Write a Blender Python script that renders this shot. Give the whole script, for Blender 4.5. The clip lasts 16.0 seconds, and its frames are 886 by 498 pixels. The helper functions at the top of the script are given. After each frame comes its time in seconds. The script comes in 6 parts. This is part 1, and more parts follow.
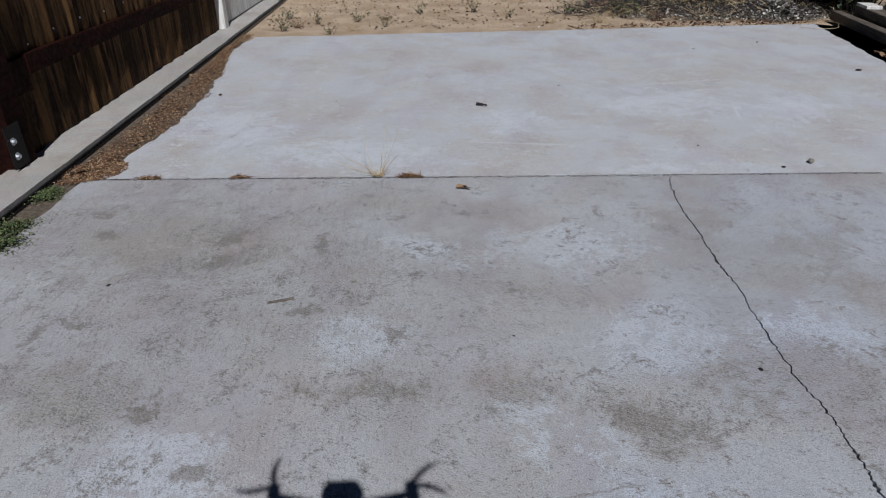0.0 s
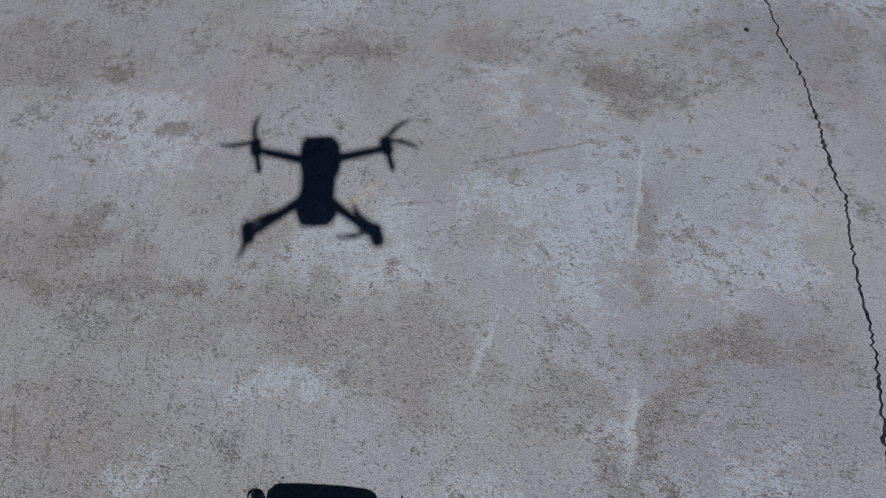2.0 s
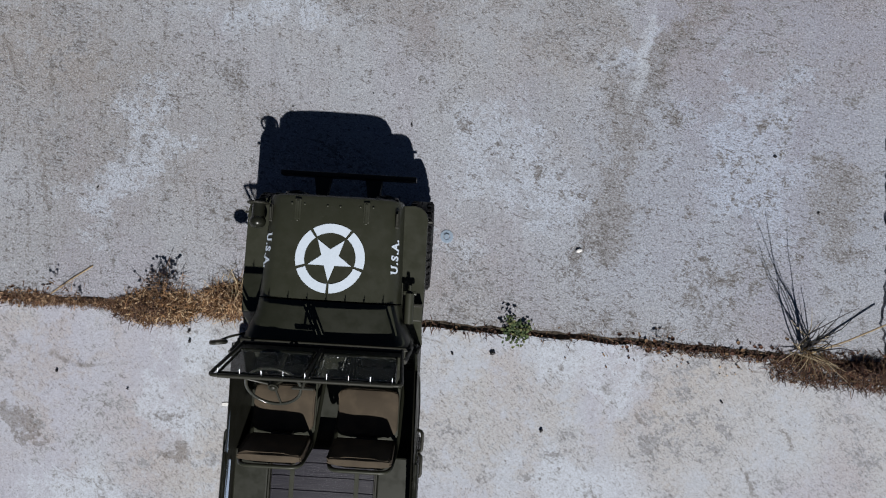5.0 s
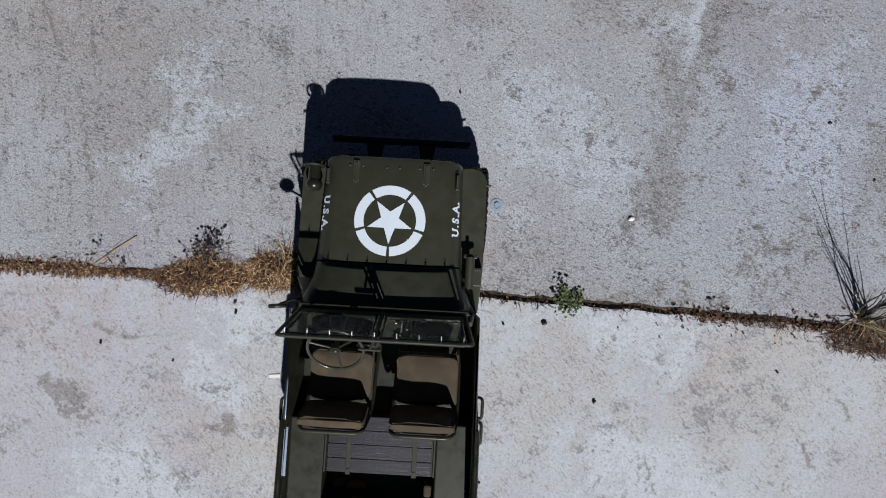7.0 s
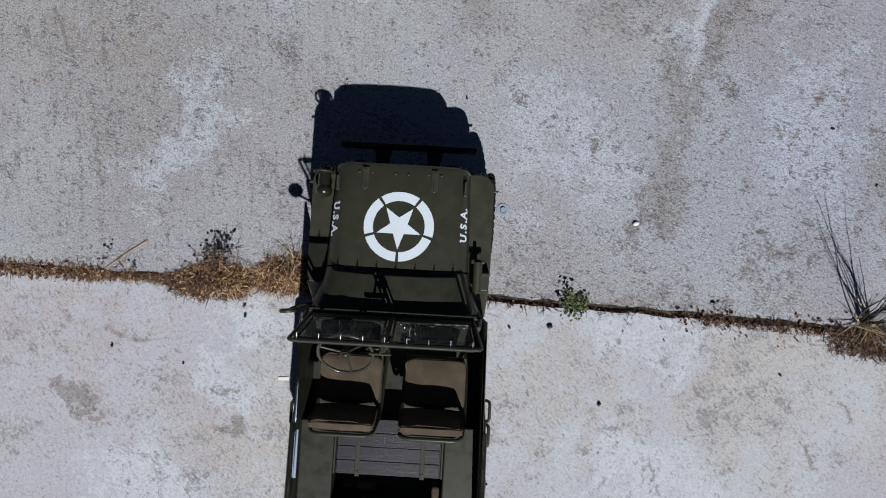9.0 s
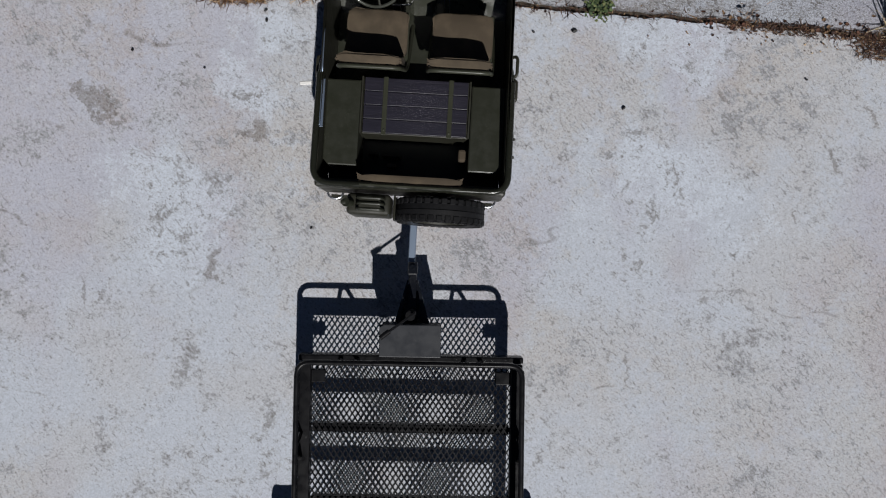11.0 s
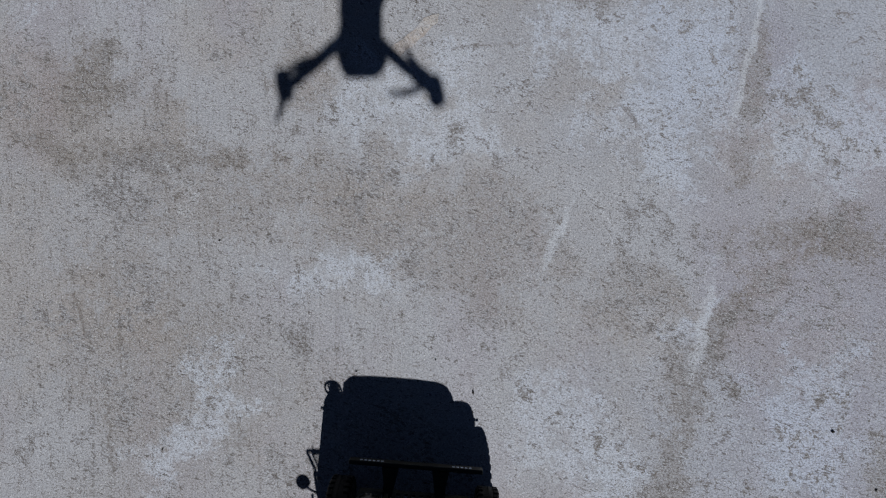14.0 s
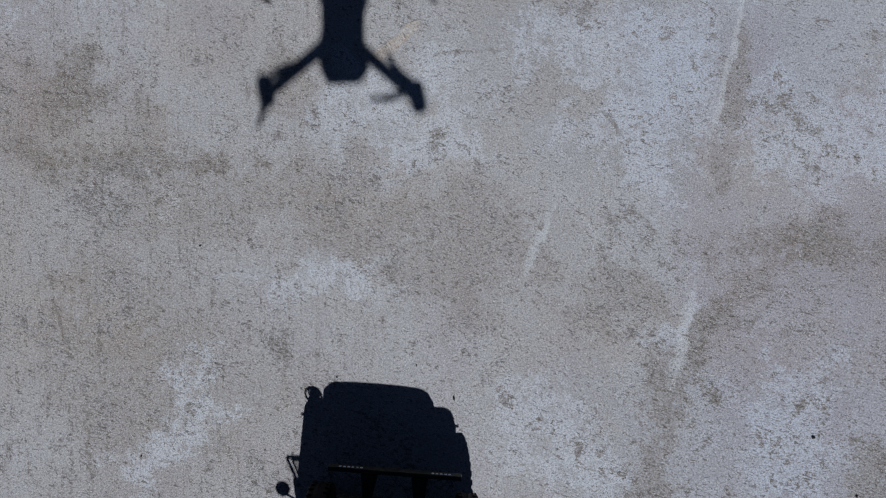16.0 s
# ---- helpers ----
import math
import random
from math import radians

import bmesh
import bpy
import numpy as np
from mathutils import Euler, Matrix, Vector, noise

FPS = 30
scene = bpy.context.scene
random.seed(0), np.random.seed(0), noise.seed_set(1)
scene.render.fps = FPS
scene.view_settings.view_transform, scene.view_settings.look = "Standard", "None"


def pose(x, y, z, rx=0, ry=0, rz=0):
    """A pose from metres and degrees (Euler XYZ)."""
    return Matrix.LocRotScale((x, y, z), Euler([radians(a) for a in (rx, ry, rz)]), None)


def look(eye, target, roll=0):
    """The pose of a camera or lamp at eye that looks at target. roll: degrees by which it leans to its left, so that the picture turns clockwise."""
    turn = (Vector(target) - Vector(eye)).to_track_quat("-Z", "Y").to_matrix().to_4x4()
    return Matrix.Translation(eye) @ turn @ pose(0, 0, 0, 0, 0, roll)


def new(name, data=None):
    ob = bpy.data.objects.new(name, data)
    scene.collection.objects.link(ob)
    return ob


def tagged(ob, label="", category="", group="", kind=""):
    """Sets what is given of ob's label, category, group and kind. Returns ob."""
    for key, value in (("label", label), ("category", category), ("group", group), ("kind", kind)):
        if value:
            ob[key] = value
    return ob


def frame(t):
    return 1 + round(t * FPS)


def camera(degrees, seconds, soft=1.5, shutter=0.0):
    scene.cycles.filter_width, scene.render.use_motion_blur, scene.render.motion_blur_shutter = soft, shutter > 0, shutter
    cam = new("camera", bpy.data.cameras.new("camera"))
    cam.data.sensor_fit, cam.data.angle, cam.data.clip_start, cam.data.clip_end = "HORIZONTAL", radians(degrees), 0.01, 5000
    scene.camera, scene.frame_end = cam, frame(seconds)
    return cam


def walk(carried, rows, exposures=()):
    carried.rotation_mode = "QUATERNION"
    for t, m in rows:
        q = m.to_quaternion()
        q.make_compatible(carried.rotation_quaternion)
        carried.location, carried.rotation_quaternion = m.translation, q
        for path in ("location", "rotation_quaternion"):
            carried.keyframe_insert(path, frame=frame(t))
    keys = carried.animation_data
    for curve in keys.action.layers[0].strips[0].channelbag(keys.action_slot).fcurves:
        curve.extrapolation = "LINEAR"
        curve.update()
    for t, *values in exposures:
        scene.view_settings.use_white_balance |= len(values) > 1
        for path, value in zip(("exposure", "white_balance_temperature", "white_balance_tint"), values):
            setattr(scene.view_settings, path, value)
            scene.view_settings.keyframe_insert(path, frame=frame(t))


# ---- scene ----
cam = camera(69.2, 16.0, soft=1.1)
PATH = [
    (0, (-0.045, -0.027, 1.02), (-0.101, 1.746, 0.096), -0.5),
    (0.5, (-0.062, -0.045, 1.007), (-0.119, 1.616, -0.105), -0.6),
    (1, (-0.05, -0.065, 1.011), (-0.103, 1.435, -0.31), -0.6),
    (1.5, (-0.025, -0.072, 1.015), (-0.077, 1.241, -0.492), -0.7),
    (2, (0.014, -0.048, 1.013), (-0.027, 1.058, -0.653), -0.5),
    (2.5, (-0.045, -0.048, 0.992), (-0.071, 0.841, -0.799), -0.1),
    (3, (-0.071, -0.074, 1.005), (-0.105, 0.574, -0.886), -1.1),
    (3.5, (-0.039, -0.074, 1.005), (-0.067, 0.316, -0.956), -2.3),
    (4, (-0.007, -0.08, 1.011), (-0.025, 0.058, -0.984), -5.6),
    (4.2, (0.001, -0.075, 1.0), (-0.01, 0.039, -0.997), -4.0),
    (6.3, (-0.021, -0.081, 0.976), (-0.031, 0.037, -1.021), -3.1),
    (6.5, (-0.034, -0.093, 0.975), (-0.041, 0.027, -1.022), -1.6),
    (7, (-0.076, -0.12, 0.963), (-0.083, -0.012, -1.034), -2.3),
    (7.5, (-0.091, -0.115, 0.958), (-0.097, -0.014, -1.04), -1.9),
    (8, (-0.082, -0.108, 0.958), (-0.092, -0.009, -1.039), -3.7),
    (8.5, (-0.083, -0.112, 0.974), (-0.093, -0.009, -1.023), -3.9),
    (9, (-0.085, -0.113, 0.975), (-0.095, -0.008, -1.022), -4.0),
    (9.3, (-0.101, -0.148, 0.973), (-0.107, -0.047, -1.025), -1.4),
    (9.5, (-0.107, -0.196, 0.975), (-0.114, -0.105, -1.023), -3.0),
    (9.7, (-0.105, -0.26, 0.972), (-0.115, -0.185, -1.026), -6.1),
    (10.22, (-0.109, -0.436, 0.964), (-0.118, -0.372, -1.036), -6.5),
    (10.75, (-0.109, -0.530, 0.956), (-0.118, -0.477, -1.044), -8.1),
    (11.27, (-0.109, -0.519, 0.949), (-0.118, -0.476, -1.051), -10.3),
    (11.8, (-0.112, -0.38, 0.941), (-0.122, -0.348, -1.059), -15.9),
    (12, (-0.11, -0.29, 0.943), (-0.115, -0.241, -1.057), -4.7),
    (12.2, (-0.112, -0.166, 0.941), (-0.11, -0.099, -1.058), 4.0),
    (12.5, (-0.112, 0.048, 0.978), (-0.115, 0.16, -1.019), 0.2),
    (12.7, (-0.097, 0.154, 0.995), (-0.113, 0.279, -1.001), -5.2),
    (13, (-0.077, 0.257, 1.008), (-0.097, 0.383, -0.988), -6.4),
    (13.5, (-0.105, 0.294, 1.027), (-0.116, 0.473, -0.965), -0.9),
    (14, (-0.105, 0.309, 1.024), (-0.127, 0.477, -0.969), -4.9),
    (14.5, (-0.093, 0.296, 1.029), (-0.109, 0.478, -0.962), -2.3),
    (15, (-0.082, 0.29, 1.027), (-0.092, 0.473, -0.964), -0.3),
    (15.5, (-0.067, 0.284, 1.028), (-0.079, 0.465, -0.964), -1.3),
    (16, (-0.081, 0.31, 1.023), (-0.092, 0.496, -0.968), -0.8),
]
walk(cam, [(t, look(eye, target, roll)) for t, eye, target, roll in PATH],
     [(0, -0.34), (0.5, -0.53), (1.0, -0.54), (2.0, -0.60), (3.0, -0.42), (4.0, -0.28), (9.0, -0.19), (9.7, -0.28), (11.8, -0.34), (12.2, -0.28), (12.6, -0.26), (13.2, -0.44), (16.0, -0.46)])

# ---- light ----
SUN = Vector((0.222, -0.872, 1.0)).normalized()          # towards the sun
sun = new("sun", bpy.data.lights.new("sun", "SUN"))
sun.data.energy, sun.data.angle, sun.data.color = 5.0, radians(0.55), (1.0, 0.985, 0.965)
sun.matrix_world = look(SUN * 30, (0, 0, 0))
world = bpy.data.worlds.new("world")
scene.world = world
world.use_nodes = True
wn = world.node_tree.nodes
sky = wn.new("ShaderNodeTexSky")
sky.sky_type, sky.sun_disc = "NISHITA", False
sky.air_density, sky.dust_density, sky.altitude = 0.30, 0.05, 2000
sky.ozone_density = 0.4
sky.sun_elevation = math.asin(SUN.z)
sky.sun_rotation = math.atan2(SUN.x, SUN.y)
world.node_tree.links.new(sky.outputs[0], wn["Background"].inputs[0])
wn["Background"].inputs[1].default_value = 0.044


# ---- materials ----
class Nodes:
    """A material's node tree, with short calls for the nodes in use here."""

    def __init__(self, name, roughness=0.6, metallic=0.0):
        self.mat = bpy.data.materials.new(name)
        self.mat.use_nodes = True
        self.tree = self.mat.node_tree
        self.bsdf = self.tree.nodes["Principled BSDF"]
        self.bsdf.inputs["Roughness"].default_value = roughness
        self.bsdf.inputs["Metallic"].default_value = metallic
        self.coord = self.tree.nodes.new("ShaderNodeTexCoord").outputs["Object"]

    def set(self, socket, value):
        if isinstance(value, bpy.types.NodeSocket):
            self.tree.links.new(value, socket)
        else:
            socket.default_value = value

    def mapping(self, scale=(1, 1, 1), rot=0.0, loc=(0, 0, 0), kind="POINT", vec=None):
        n = self.tree.nodes.new("ShaderNodeMapping")
        n.vector_type = kind
        self.set(n.inputs["Vector"], vec or self.coord)
        n.inputs["Scale"].default_value = scale
        n.inputs["Rotation"].default_value = (0, 0, radians(rot))
        n.inputs["Location"].default_value = loc
        return n.outputs[0]

    def noise(self, scale, detail=4.0, rough=0.55, vec=None, distortion=0.0, out=0):
        n = self.tree.nodes.new("ShaderNodeTexNoise")
        self.set(n.inputs["Vector"], vec or self.coord)
        n.inputs["Scale"].default_value, n.inputs["Detail"].default_value = scale, detail
        n.inputs["Roughness"].default_value, n.inputs["Distortion"].default_value = rough, distortion
        return n.outputs[out]

    def voronoi(self, scale, out="Distance", vec=None):
        n = self.tree.nodes.new("ShaderNodeTexVoronoi")
        self.set(n.inputs["Vector"], vec or self.coord)
        n.inputs["Scale"].default_value = scale
        return n.outputs[out]

    def ramp(self, value, lo, hi, to0=0.0, to1=1.0):
        n = self.tree.nodes.new("ShaderNodeMapRange")
        n.interpolation_type = "SMOOTHSTEP"
        for key, v in zip(("Value", "From Min", "From Max", "To Min", "To Max"), (value, lo, hi, to0, to1)):
            self.set(n.inputs[key], v)
        return n.outputs[0]

    def math(self, op, a, b=0.0):
        n = self.tree.nodes.new("ShaderNodeMath")
        n.operation = op
        self.set(n.inputs[0], a), self.set(n.inputs[1], b)
        return n.outputs[0]

    def vector(self, op, a, b=None, out=0):
        n = self.tree.nodes.new("ShaderNodeVectorMath")
        n.operation = op
        self.set(n.inputs[0], a)
        if b is not None:
            self.set(n.inputs[1], b)
        return n.outputs[out]

    def mix(self, factor, a, b, kind="MIX"):
        n = self.tree.nodes.new("ShaderNodeMix")
        n.data_type, n.blend_type = "RGBA", kind
        for k, v in ((0, factor), (6, a), (7, b)):
            self.set(n.inputs[k], (*v, 1) if isinstance(v, tuple) and len(v) == 3 else v)
        return n.outputs[2]

    def random(self):
        return self.tree.nodes.new("ShaderNodeObjectInfo").outputs["Random"]

    def island(self):
        return self.tree.nodes.new("ShaderNodeNewGeometry").outputs["Random Per Island"]

    def colour(self, value):
        self.set(self.bsdf.inputs["Base Color"], (*value, 1) if isinstance(value, tuple) else value)
        return self

    def rough(self, value):
        self.set(self.bsdf.inputs["Roughness"], value)
        return self

    def bump(self, height, depth=0.001, strength=1.0):
        n = self.tree.nodes.new("ShaderNodeBump")
        n.inputs["Distance"].default_value, n.inputs["Strength"].default_value = depth, strength
        self.set(n.inputs["Height"], height)
        self.tree.links.new(n.outputs[0], self.bsdf.inputs["Normal"])
        return self

    def patches(self, rows, warped, outer=1.5, inner=0.25):
        """The greatest of some soft-edged ovals (x, y, half width, half length, turn)."""
        least = None
        for x, y, rx, ry, turn in rows:
            a = radians(turn)
            away = self.vector("SUBTRACT", warped, (x, y, 0.0))
            u = self.vector("DOT_PRODUCT", away, (math.cos(a) / rx, math.sin(a) / rx, 0.0), 1)
            v = self.vector("DOT_PRODUCT", away, (-math.sin(a) / ry, math.cos(a) / ry, 0.0), 1)
            one = self.math("ADD", self.math("MULTIPLY", u, u), self.math("MULTIPLY", v, v))
            least = one if least is None else self.math("MINIMUM", least, one)
        return self.ramp(self.math("SQRT", least), outer, inner)

    def warp(self, base, scale, reach):
        """The coordinates, pushed about by noise."""
        push = self.vector("SUBTRACT", self.noise(scale, 7, 0.68, base, out=1), (0.5, 0.5, 0.5))
        return self.vector("ADD", self.coord, self.vector("MULTIPLY", push, (reach, reach, 0.0)))

    def streaks(self, across, along, turn, lo, hi, seed=0.0, distortion=0.0):
        """Marks drawn out along a direction, as a broom or the rain leaves them."""
        return self.ramp(self.noise(1.0, 5, 0.68, self.mapping((1 / across, 1 / along, 1), turn, (seed, across * 0.01, 0), "TEXTURE"), distortion), lo, hi)


def concrete(name, pale, warm, seed, film=(), bleached=(), bands=(), smudges=(), ridges=(), scratches=(), flecked=(), cool=(), amount=0.7, clouds=0.5, worn=1.0, slant=-24, brushed=False, sand=1.0, bright=(0.55, 0.615, 0.725), brown=(0.225, 0.205, 0.187), coarse=1.0, mottle=1.0):
    """Weathered concrete: a warm film with ragged edges over pale cement, trowel lines, flecks drawn out by the broom, pits and sand grain."""
    n = Nodes(name, 0.9)
    base = n.mapping(loc=(seed, seed * 0.7, 0))
    near, far = n.warp(base, 22, 0.13), n.warp(base, 5, 0.62)
    mid = n.noise(7, 10, 0.74, base, 0.3)
    fine = n.noise(34, 8, 0.76, base, 0.2)
    tiny = n.noise(150, 4, 0.75, base)
    rag = n.math("ADD", n.math("MULTIPLY", mid, 0.42), n.math("ADD", n.math("MULTIPLY", fine, 0.36), n.math("MULTIPLY", tiny, 0.22)))
    rough = n.math("MULTIPLY", n.math("SUBTRACT", rag, 0.5), 13.0)

    def ragged(mask, lo, hi, noise_amount=1.0):
        return n.ramp(n.math("ADD", mask, n.math("MULTIPLY", rough, noise_amount)), lo, hi)

    tone = n.math("MULTIPLY", n.ramp(n.math("ADD", n.math("MULTIPLY", n.noise(1.7, 6, 0.6, base, 0.4), 0.6), n.math("MULTIPLY", rag, 0.9)), 0.68, 0.84), clouds)
    for rows in film:
        tone = n.math("MAXIMUM", tone, n.math("MULTIPLY", ragged(n.patches(rows, far, 1.7, 0.1), 0.05, 0.95, 0.75), 0.76))
    light = 0.0
    for rows in bleached:
        one = ragged(n.patches(rows, far, 1.6, 0.1), 0.15, 0.9, 0.9)
        light = one if light == 0.0 else n.math("MAXIMUM", light, one)
    if bleached:
        tone = n.math("MULTIPLY", tone, n.math("SUBTRACT", 1.0, n.math("MULTIPLY", light, 0.75)))
    c = n.mix(n.math("MULTIPLY", tone, amount), pale, warm)
    # faint ochre and mauve washes, far wider than the stains
    c = n.mix(n.ramp(n.math("ADD", n.noise(3.1, 5, 0.6, n.mapping(loc=(seed + 9, 4, 0))), n.math("MULTIPLY", rough, 0.03)), 0.47, 0.62, 0, 0.50), c, n.mix(1.0, c, (0.96, 0.880, 0.79), "MULTIPLY"))
    c = n.mix(n.ramp(n.noise(2.6, 4, 0.55, n.mapping((1.4, 0.6, 1.0), -14, (seed + 3, 14, 0))), 0.46, 0.62, 0, 0.72), c, n.mix(1.0, c, (0.90, 0.84, 0.87), "MULTIPLY"))
    if bleached:
        c = n.mix(n.math("MULTIPLY", light, 0.62), c, bright)
    if cool:
        c = n.mix(n.math("MULTIPLY", n.patches(cool, far, 1.5, 0.2), 0.8), c, n.mix(1.0, c, (0.925, 0.965, 1.045), "MULTIPLY"))
    grime = n.math("ADD", n.math("MULTIPLY", tone, 0.8), n.math("MULTIPLY", rough, 0.5))
    for rows in bands:
        band = ragged(n.patches(rows, near, 1.55, 0.2), 0.15, 0.85, 0.8)
        c = n.mix(n.math("MULTIPLY", band, 0.52), c, brown)
        grime = n.math("ADD", grime, n.math("MULTIPLY", band, 0.5))
    # fine mottling: every hand's width of cement has lighter and darker crumbs
    c = n.mix(n.ramp(rag, 0.45, 0.505, 0.46 * mottle, 0), c, n.mix(1.0, c, (0.66, 0.64, 0.62), "MULTIPLY"))
    c = n.mix(n.ramp(rag, 0.505, 0.57, 0, 0.36 * mottle), c, bright)
    for rows in smudges:
        blot = ragged(n.patches(rows, near, 1.35, 0.45), 0.25, 0.75, 0.8)
        c = n.mix(n.math("MULTIPLY", blot, 0.60), c, (0.180, 0.162, 0.150))
        grime = n.math("ADD", grime, n.math("MULTIPLY", blot, 0.4))
    # trowel lines: long faint curves, some pale and some dark
    sweep = n.mapping((0.45, 1.0, 1.0), 8, (seed, 3, 0))
    for k, (size, lo, wide, tint, strength) in enumerate(((2.6, 0.55, 0.0042, (0.62, 0.66, 0.72), 0.45), (3.7, 0.53, 0.0048, (0.17, 0.152, 0.138), 0.50), (6.3, 0.54, 0.007, (0.15, 0.132, 0.118), 0.46))):
        line = n.noise(size, 3.5, 0.42, n.vector("ADD", sweep, (5.3 * k, 2.1 * k, 0.0)))
        here = n.ramp(n.noise(4.5, 4, 0.7, n.mapping(loc=(seed + k, 8, 2))), lo, lo + 0.07)
        c = n.mix(n.math("MULTIPLY", n.math("MULTIPLY", n.ramp(n.math("ABSOLUTE", n.math("SUBTRACT", line, 0.5)), wide, wide * 0.3), here), n.ramp(fine, 0.42, 0.56, 0.0, strength)), c, tint)
    if brushed:
        x = n.tree.nodes.new("ShaderNodeSeparateXYZ")
        n.set(x.inputs[0], far)
        west = n.ramp(x.outputs[0], 0.05, -0.35)
        drag = n.math("MAXIMUM", n.streaks(150, 14, 9, 0.55, 0.66, 1.0), n.math("MULTIPLY", n.streaks(60, 8, 3, 0.57, 0.66, 2.0), 0.9))
        grime = n.math("ADD", grime, n.math("MULTIPLY", n.math("MULTIPLY", drag, west), 0.9))
        c = n.mix(n.math("MULTIPLY", n.math("MULTIPLY", drag, west), 0.24), c, (0.185, 0.165, 0.150))
    if ridges:
        lip = ragged(n.patches(ridges, n.warp(base, 22, 0.035), 1.6, 0.2), 0.25, 0.9, 0.6)
        c = n.mix(n.math("MULTIPLY", lip, 0.55), c, (0.55, 0.60, 0.68))
        grime = n.math("SUBTRACT", grime, n.math("MULTIPLY", lip, 0.6))
    if scratches:
        cut = ragged(n.patches(scratches, n.warp(base, 60, 0.035), 1.4, 0.3), 0.25, 0.7, 0.5)
        c = n.mix(n.math("MULTIPLY", cut, 0.55), c, (0.15, 0.132, 0.118))
    if flecked:
        grime = n.math("ADD", grime, n.math("MULTIPLY", n.patches(flecked, far, 1.6, 0.2), 0.60))
    # flecks of five sizes, the larger ones drawn out along the broom's way
    for k, (long, thin, turn, lo, hi, bias, strength, tint) in enumerate((
            (110, 290, 0, 0.616, 0.650, 0.048, 0.78, (0.088, 0.073, 0.063)),
            (210, 470, 24, 0.612, 0.650, 0.048, 0.70, (0.100, 0.085, 0.074)),
            (58, 170, 8, 0.648, 0.672, 0.046, 0.72, (0.092, 0.077, 0.067)),
            (36, 90, -26, 0.690, 0.715, 0.046, 0.52, (0.105, 0.089, 0.078)),
            (300, 420, 50, 0.580, 0.640, 0.055, 0.50, (0.115, 0.099, 0.087)))):
        v = n.noise(1.0, 3.0, 0.62, n.mapping((coarse / long, coarse / thin, 1), slant + turn, (seed, 0.3 + 0.2 * k, 0), "TEXTURE"), 0.45)
        hit = n.ramp(n.math("ADD", v, n.math("MULTIPLY", grime, bias)), lo, hi)
        c = n.mix(n.math("MULTIPLY", hit, 0.86 * strength * worn), c, tint)
    # single crumbs and pits with crisp rims, most of them brown, some nearly black
    for size, reach, share, tint in ((13 / coarse, 0.085, 0.72, (0.135, 0.115, 0.100)), (34 / coarse, 0.12, 0.70, (0.095, 0.080, 0.070)), (80, 0.16, 0.62, (0.080, 0.068, 0.060))):
        at = n.voronoi(size, vec=near)
        pick = n.tree.nodes.new("ShaderNodeSeparateColor")
        n.set(pick.inputs[0], n.voronoi(size, "Color", near))
        some = n.ramp(n.math("ADD", pick.outputs[0], n.math("MULTIPLY", grime, 0.12)), share, share + 0.03)
        spot = n.math("MULTIPLY", n.ramp(n.math("DIVIDE", at, n.math("ADD", pick.outputs[1], 0.35)), reach, reach * 0.72), some)
        c = n.mix(n.math("MULTIPLY", spot, 0.72 * worn), c, tint)
    salt = n.noise(330 / coarse, 3, 0.85, n.mapping(loc=(seed, 5, 1)))
    c = n.mix(n.ramp(salt, 0.42, 0.50, 0.30 * sand, 0.0), c, n.mix(1.0, c, (0.52, 0.50, 0.48), "MULTIPLY"))
    c = n.mix(n.ramp(salt, 0.51, 0.58, 0.0, 0.20 * sand), c, bright)
    grain = n.noise(400, 2.5, 0.8)
    c = n.mix(n.ramp(grain, 0.42, 0.53, 0.60 * sand, 0.0), c, n.mix(1.0, c, (0.50, 0.485, 0.48), "MULTIPLY"))
    c = n.mix(n.ramp(n.noise(330, 1.5, 0.7, n.mapping(loc=(7, 2, 1))), 0.62, 0.72, 0.0, 0.6 * sand), c, (0.74, 0.76, 0.80))
    n.colour(c)
    n.rough(n.ramp(mid, 0.3, 0.7, 0.82, 0.95))
    return n.bump(n.math("ADD", n.math("MULTIPLY", grain, 0.6), n.math("MULTIPLY", fine, 1.2)), 0.0014, 0.50 * worn).mat


def paint(name, colour, dust, roughness=0.42, flake=0.03, gloss=0.38):
    """Sprayed paint with faint orange peel, handling marks and a little settled dust."""
    n = Nodes(name, roughness)
    n.bsdf.inputs["Specular IOR Level"].default_value = gloss
    marks = n.noise(34, 6, 0.65)
    c = n.mix(n.ramp(marks, 0.40, 0.72, 0, 0.22), colour, dust)
    c = n.mix(n.ramp(n.noise(420, 2, 0.7), 0.62, 0.78, 0, 0.05), c, (0.30, 0.28, 0.24))
    n.colour(c).rough(n.ramp(n.noise(60, 4, 0.6), 0.3, 0.7, roughness - 0.08, roughness + 0.12))
    return n.bump(n.noise(900, 2, 0.5), 0.00012, flake * 10).mat


def plain(name, colour, roughness=0.6, metallic=0.0, vary=0.25, scale=60, depth=0.0004, random=0.0):
    n = Nodes(name, roughness, metallic)
    dark = tuple(v * (1 - vary) for v in colour)
    c = n.mix(n.ramp(n.noise(scale, 5, 0.6), 0.35, 0.68), dark, colour)
    if random:
        c = n.mix(n.math("MULTIPLY", n.random(), random), c, tuple(v * 0.45 for v in colour))
    n.colour(c).rough(n.ramp(n.noise(scale * 2.3, 4, 0.6), 0.3, 0.7, max(roughness - 0.1, 0.04), min(roughness + 0.1, 1)))
    return n.bump(n.noise(scale * 6, 3, 0.6), depth, 0.6).mat


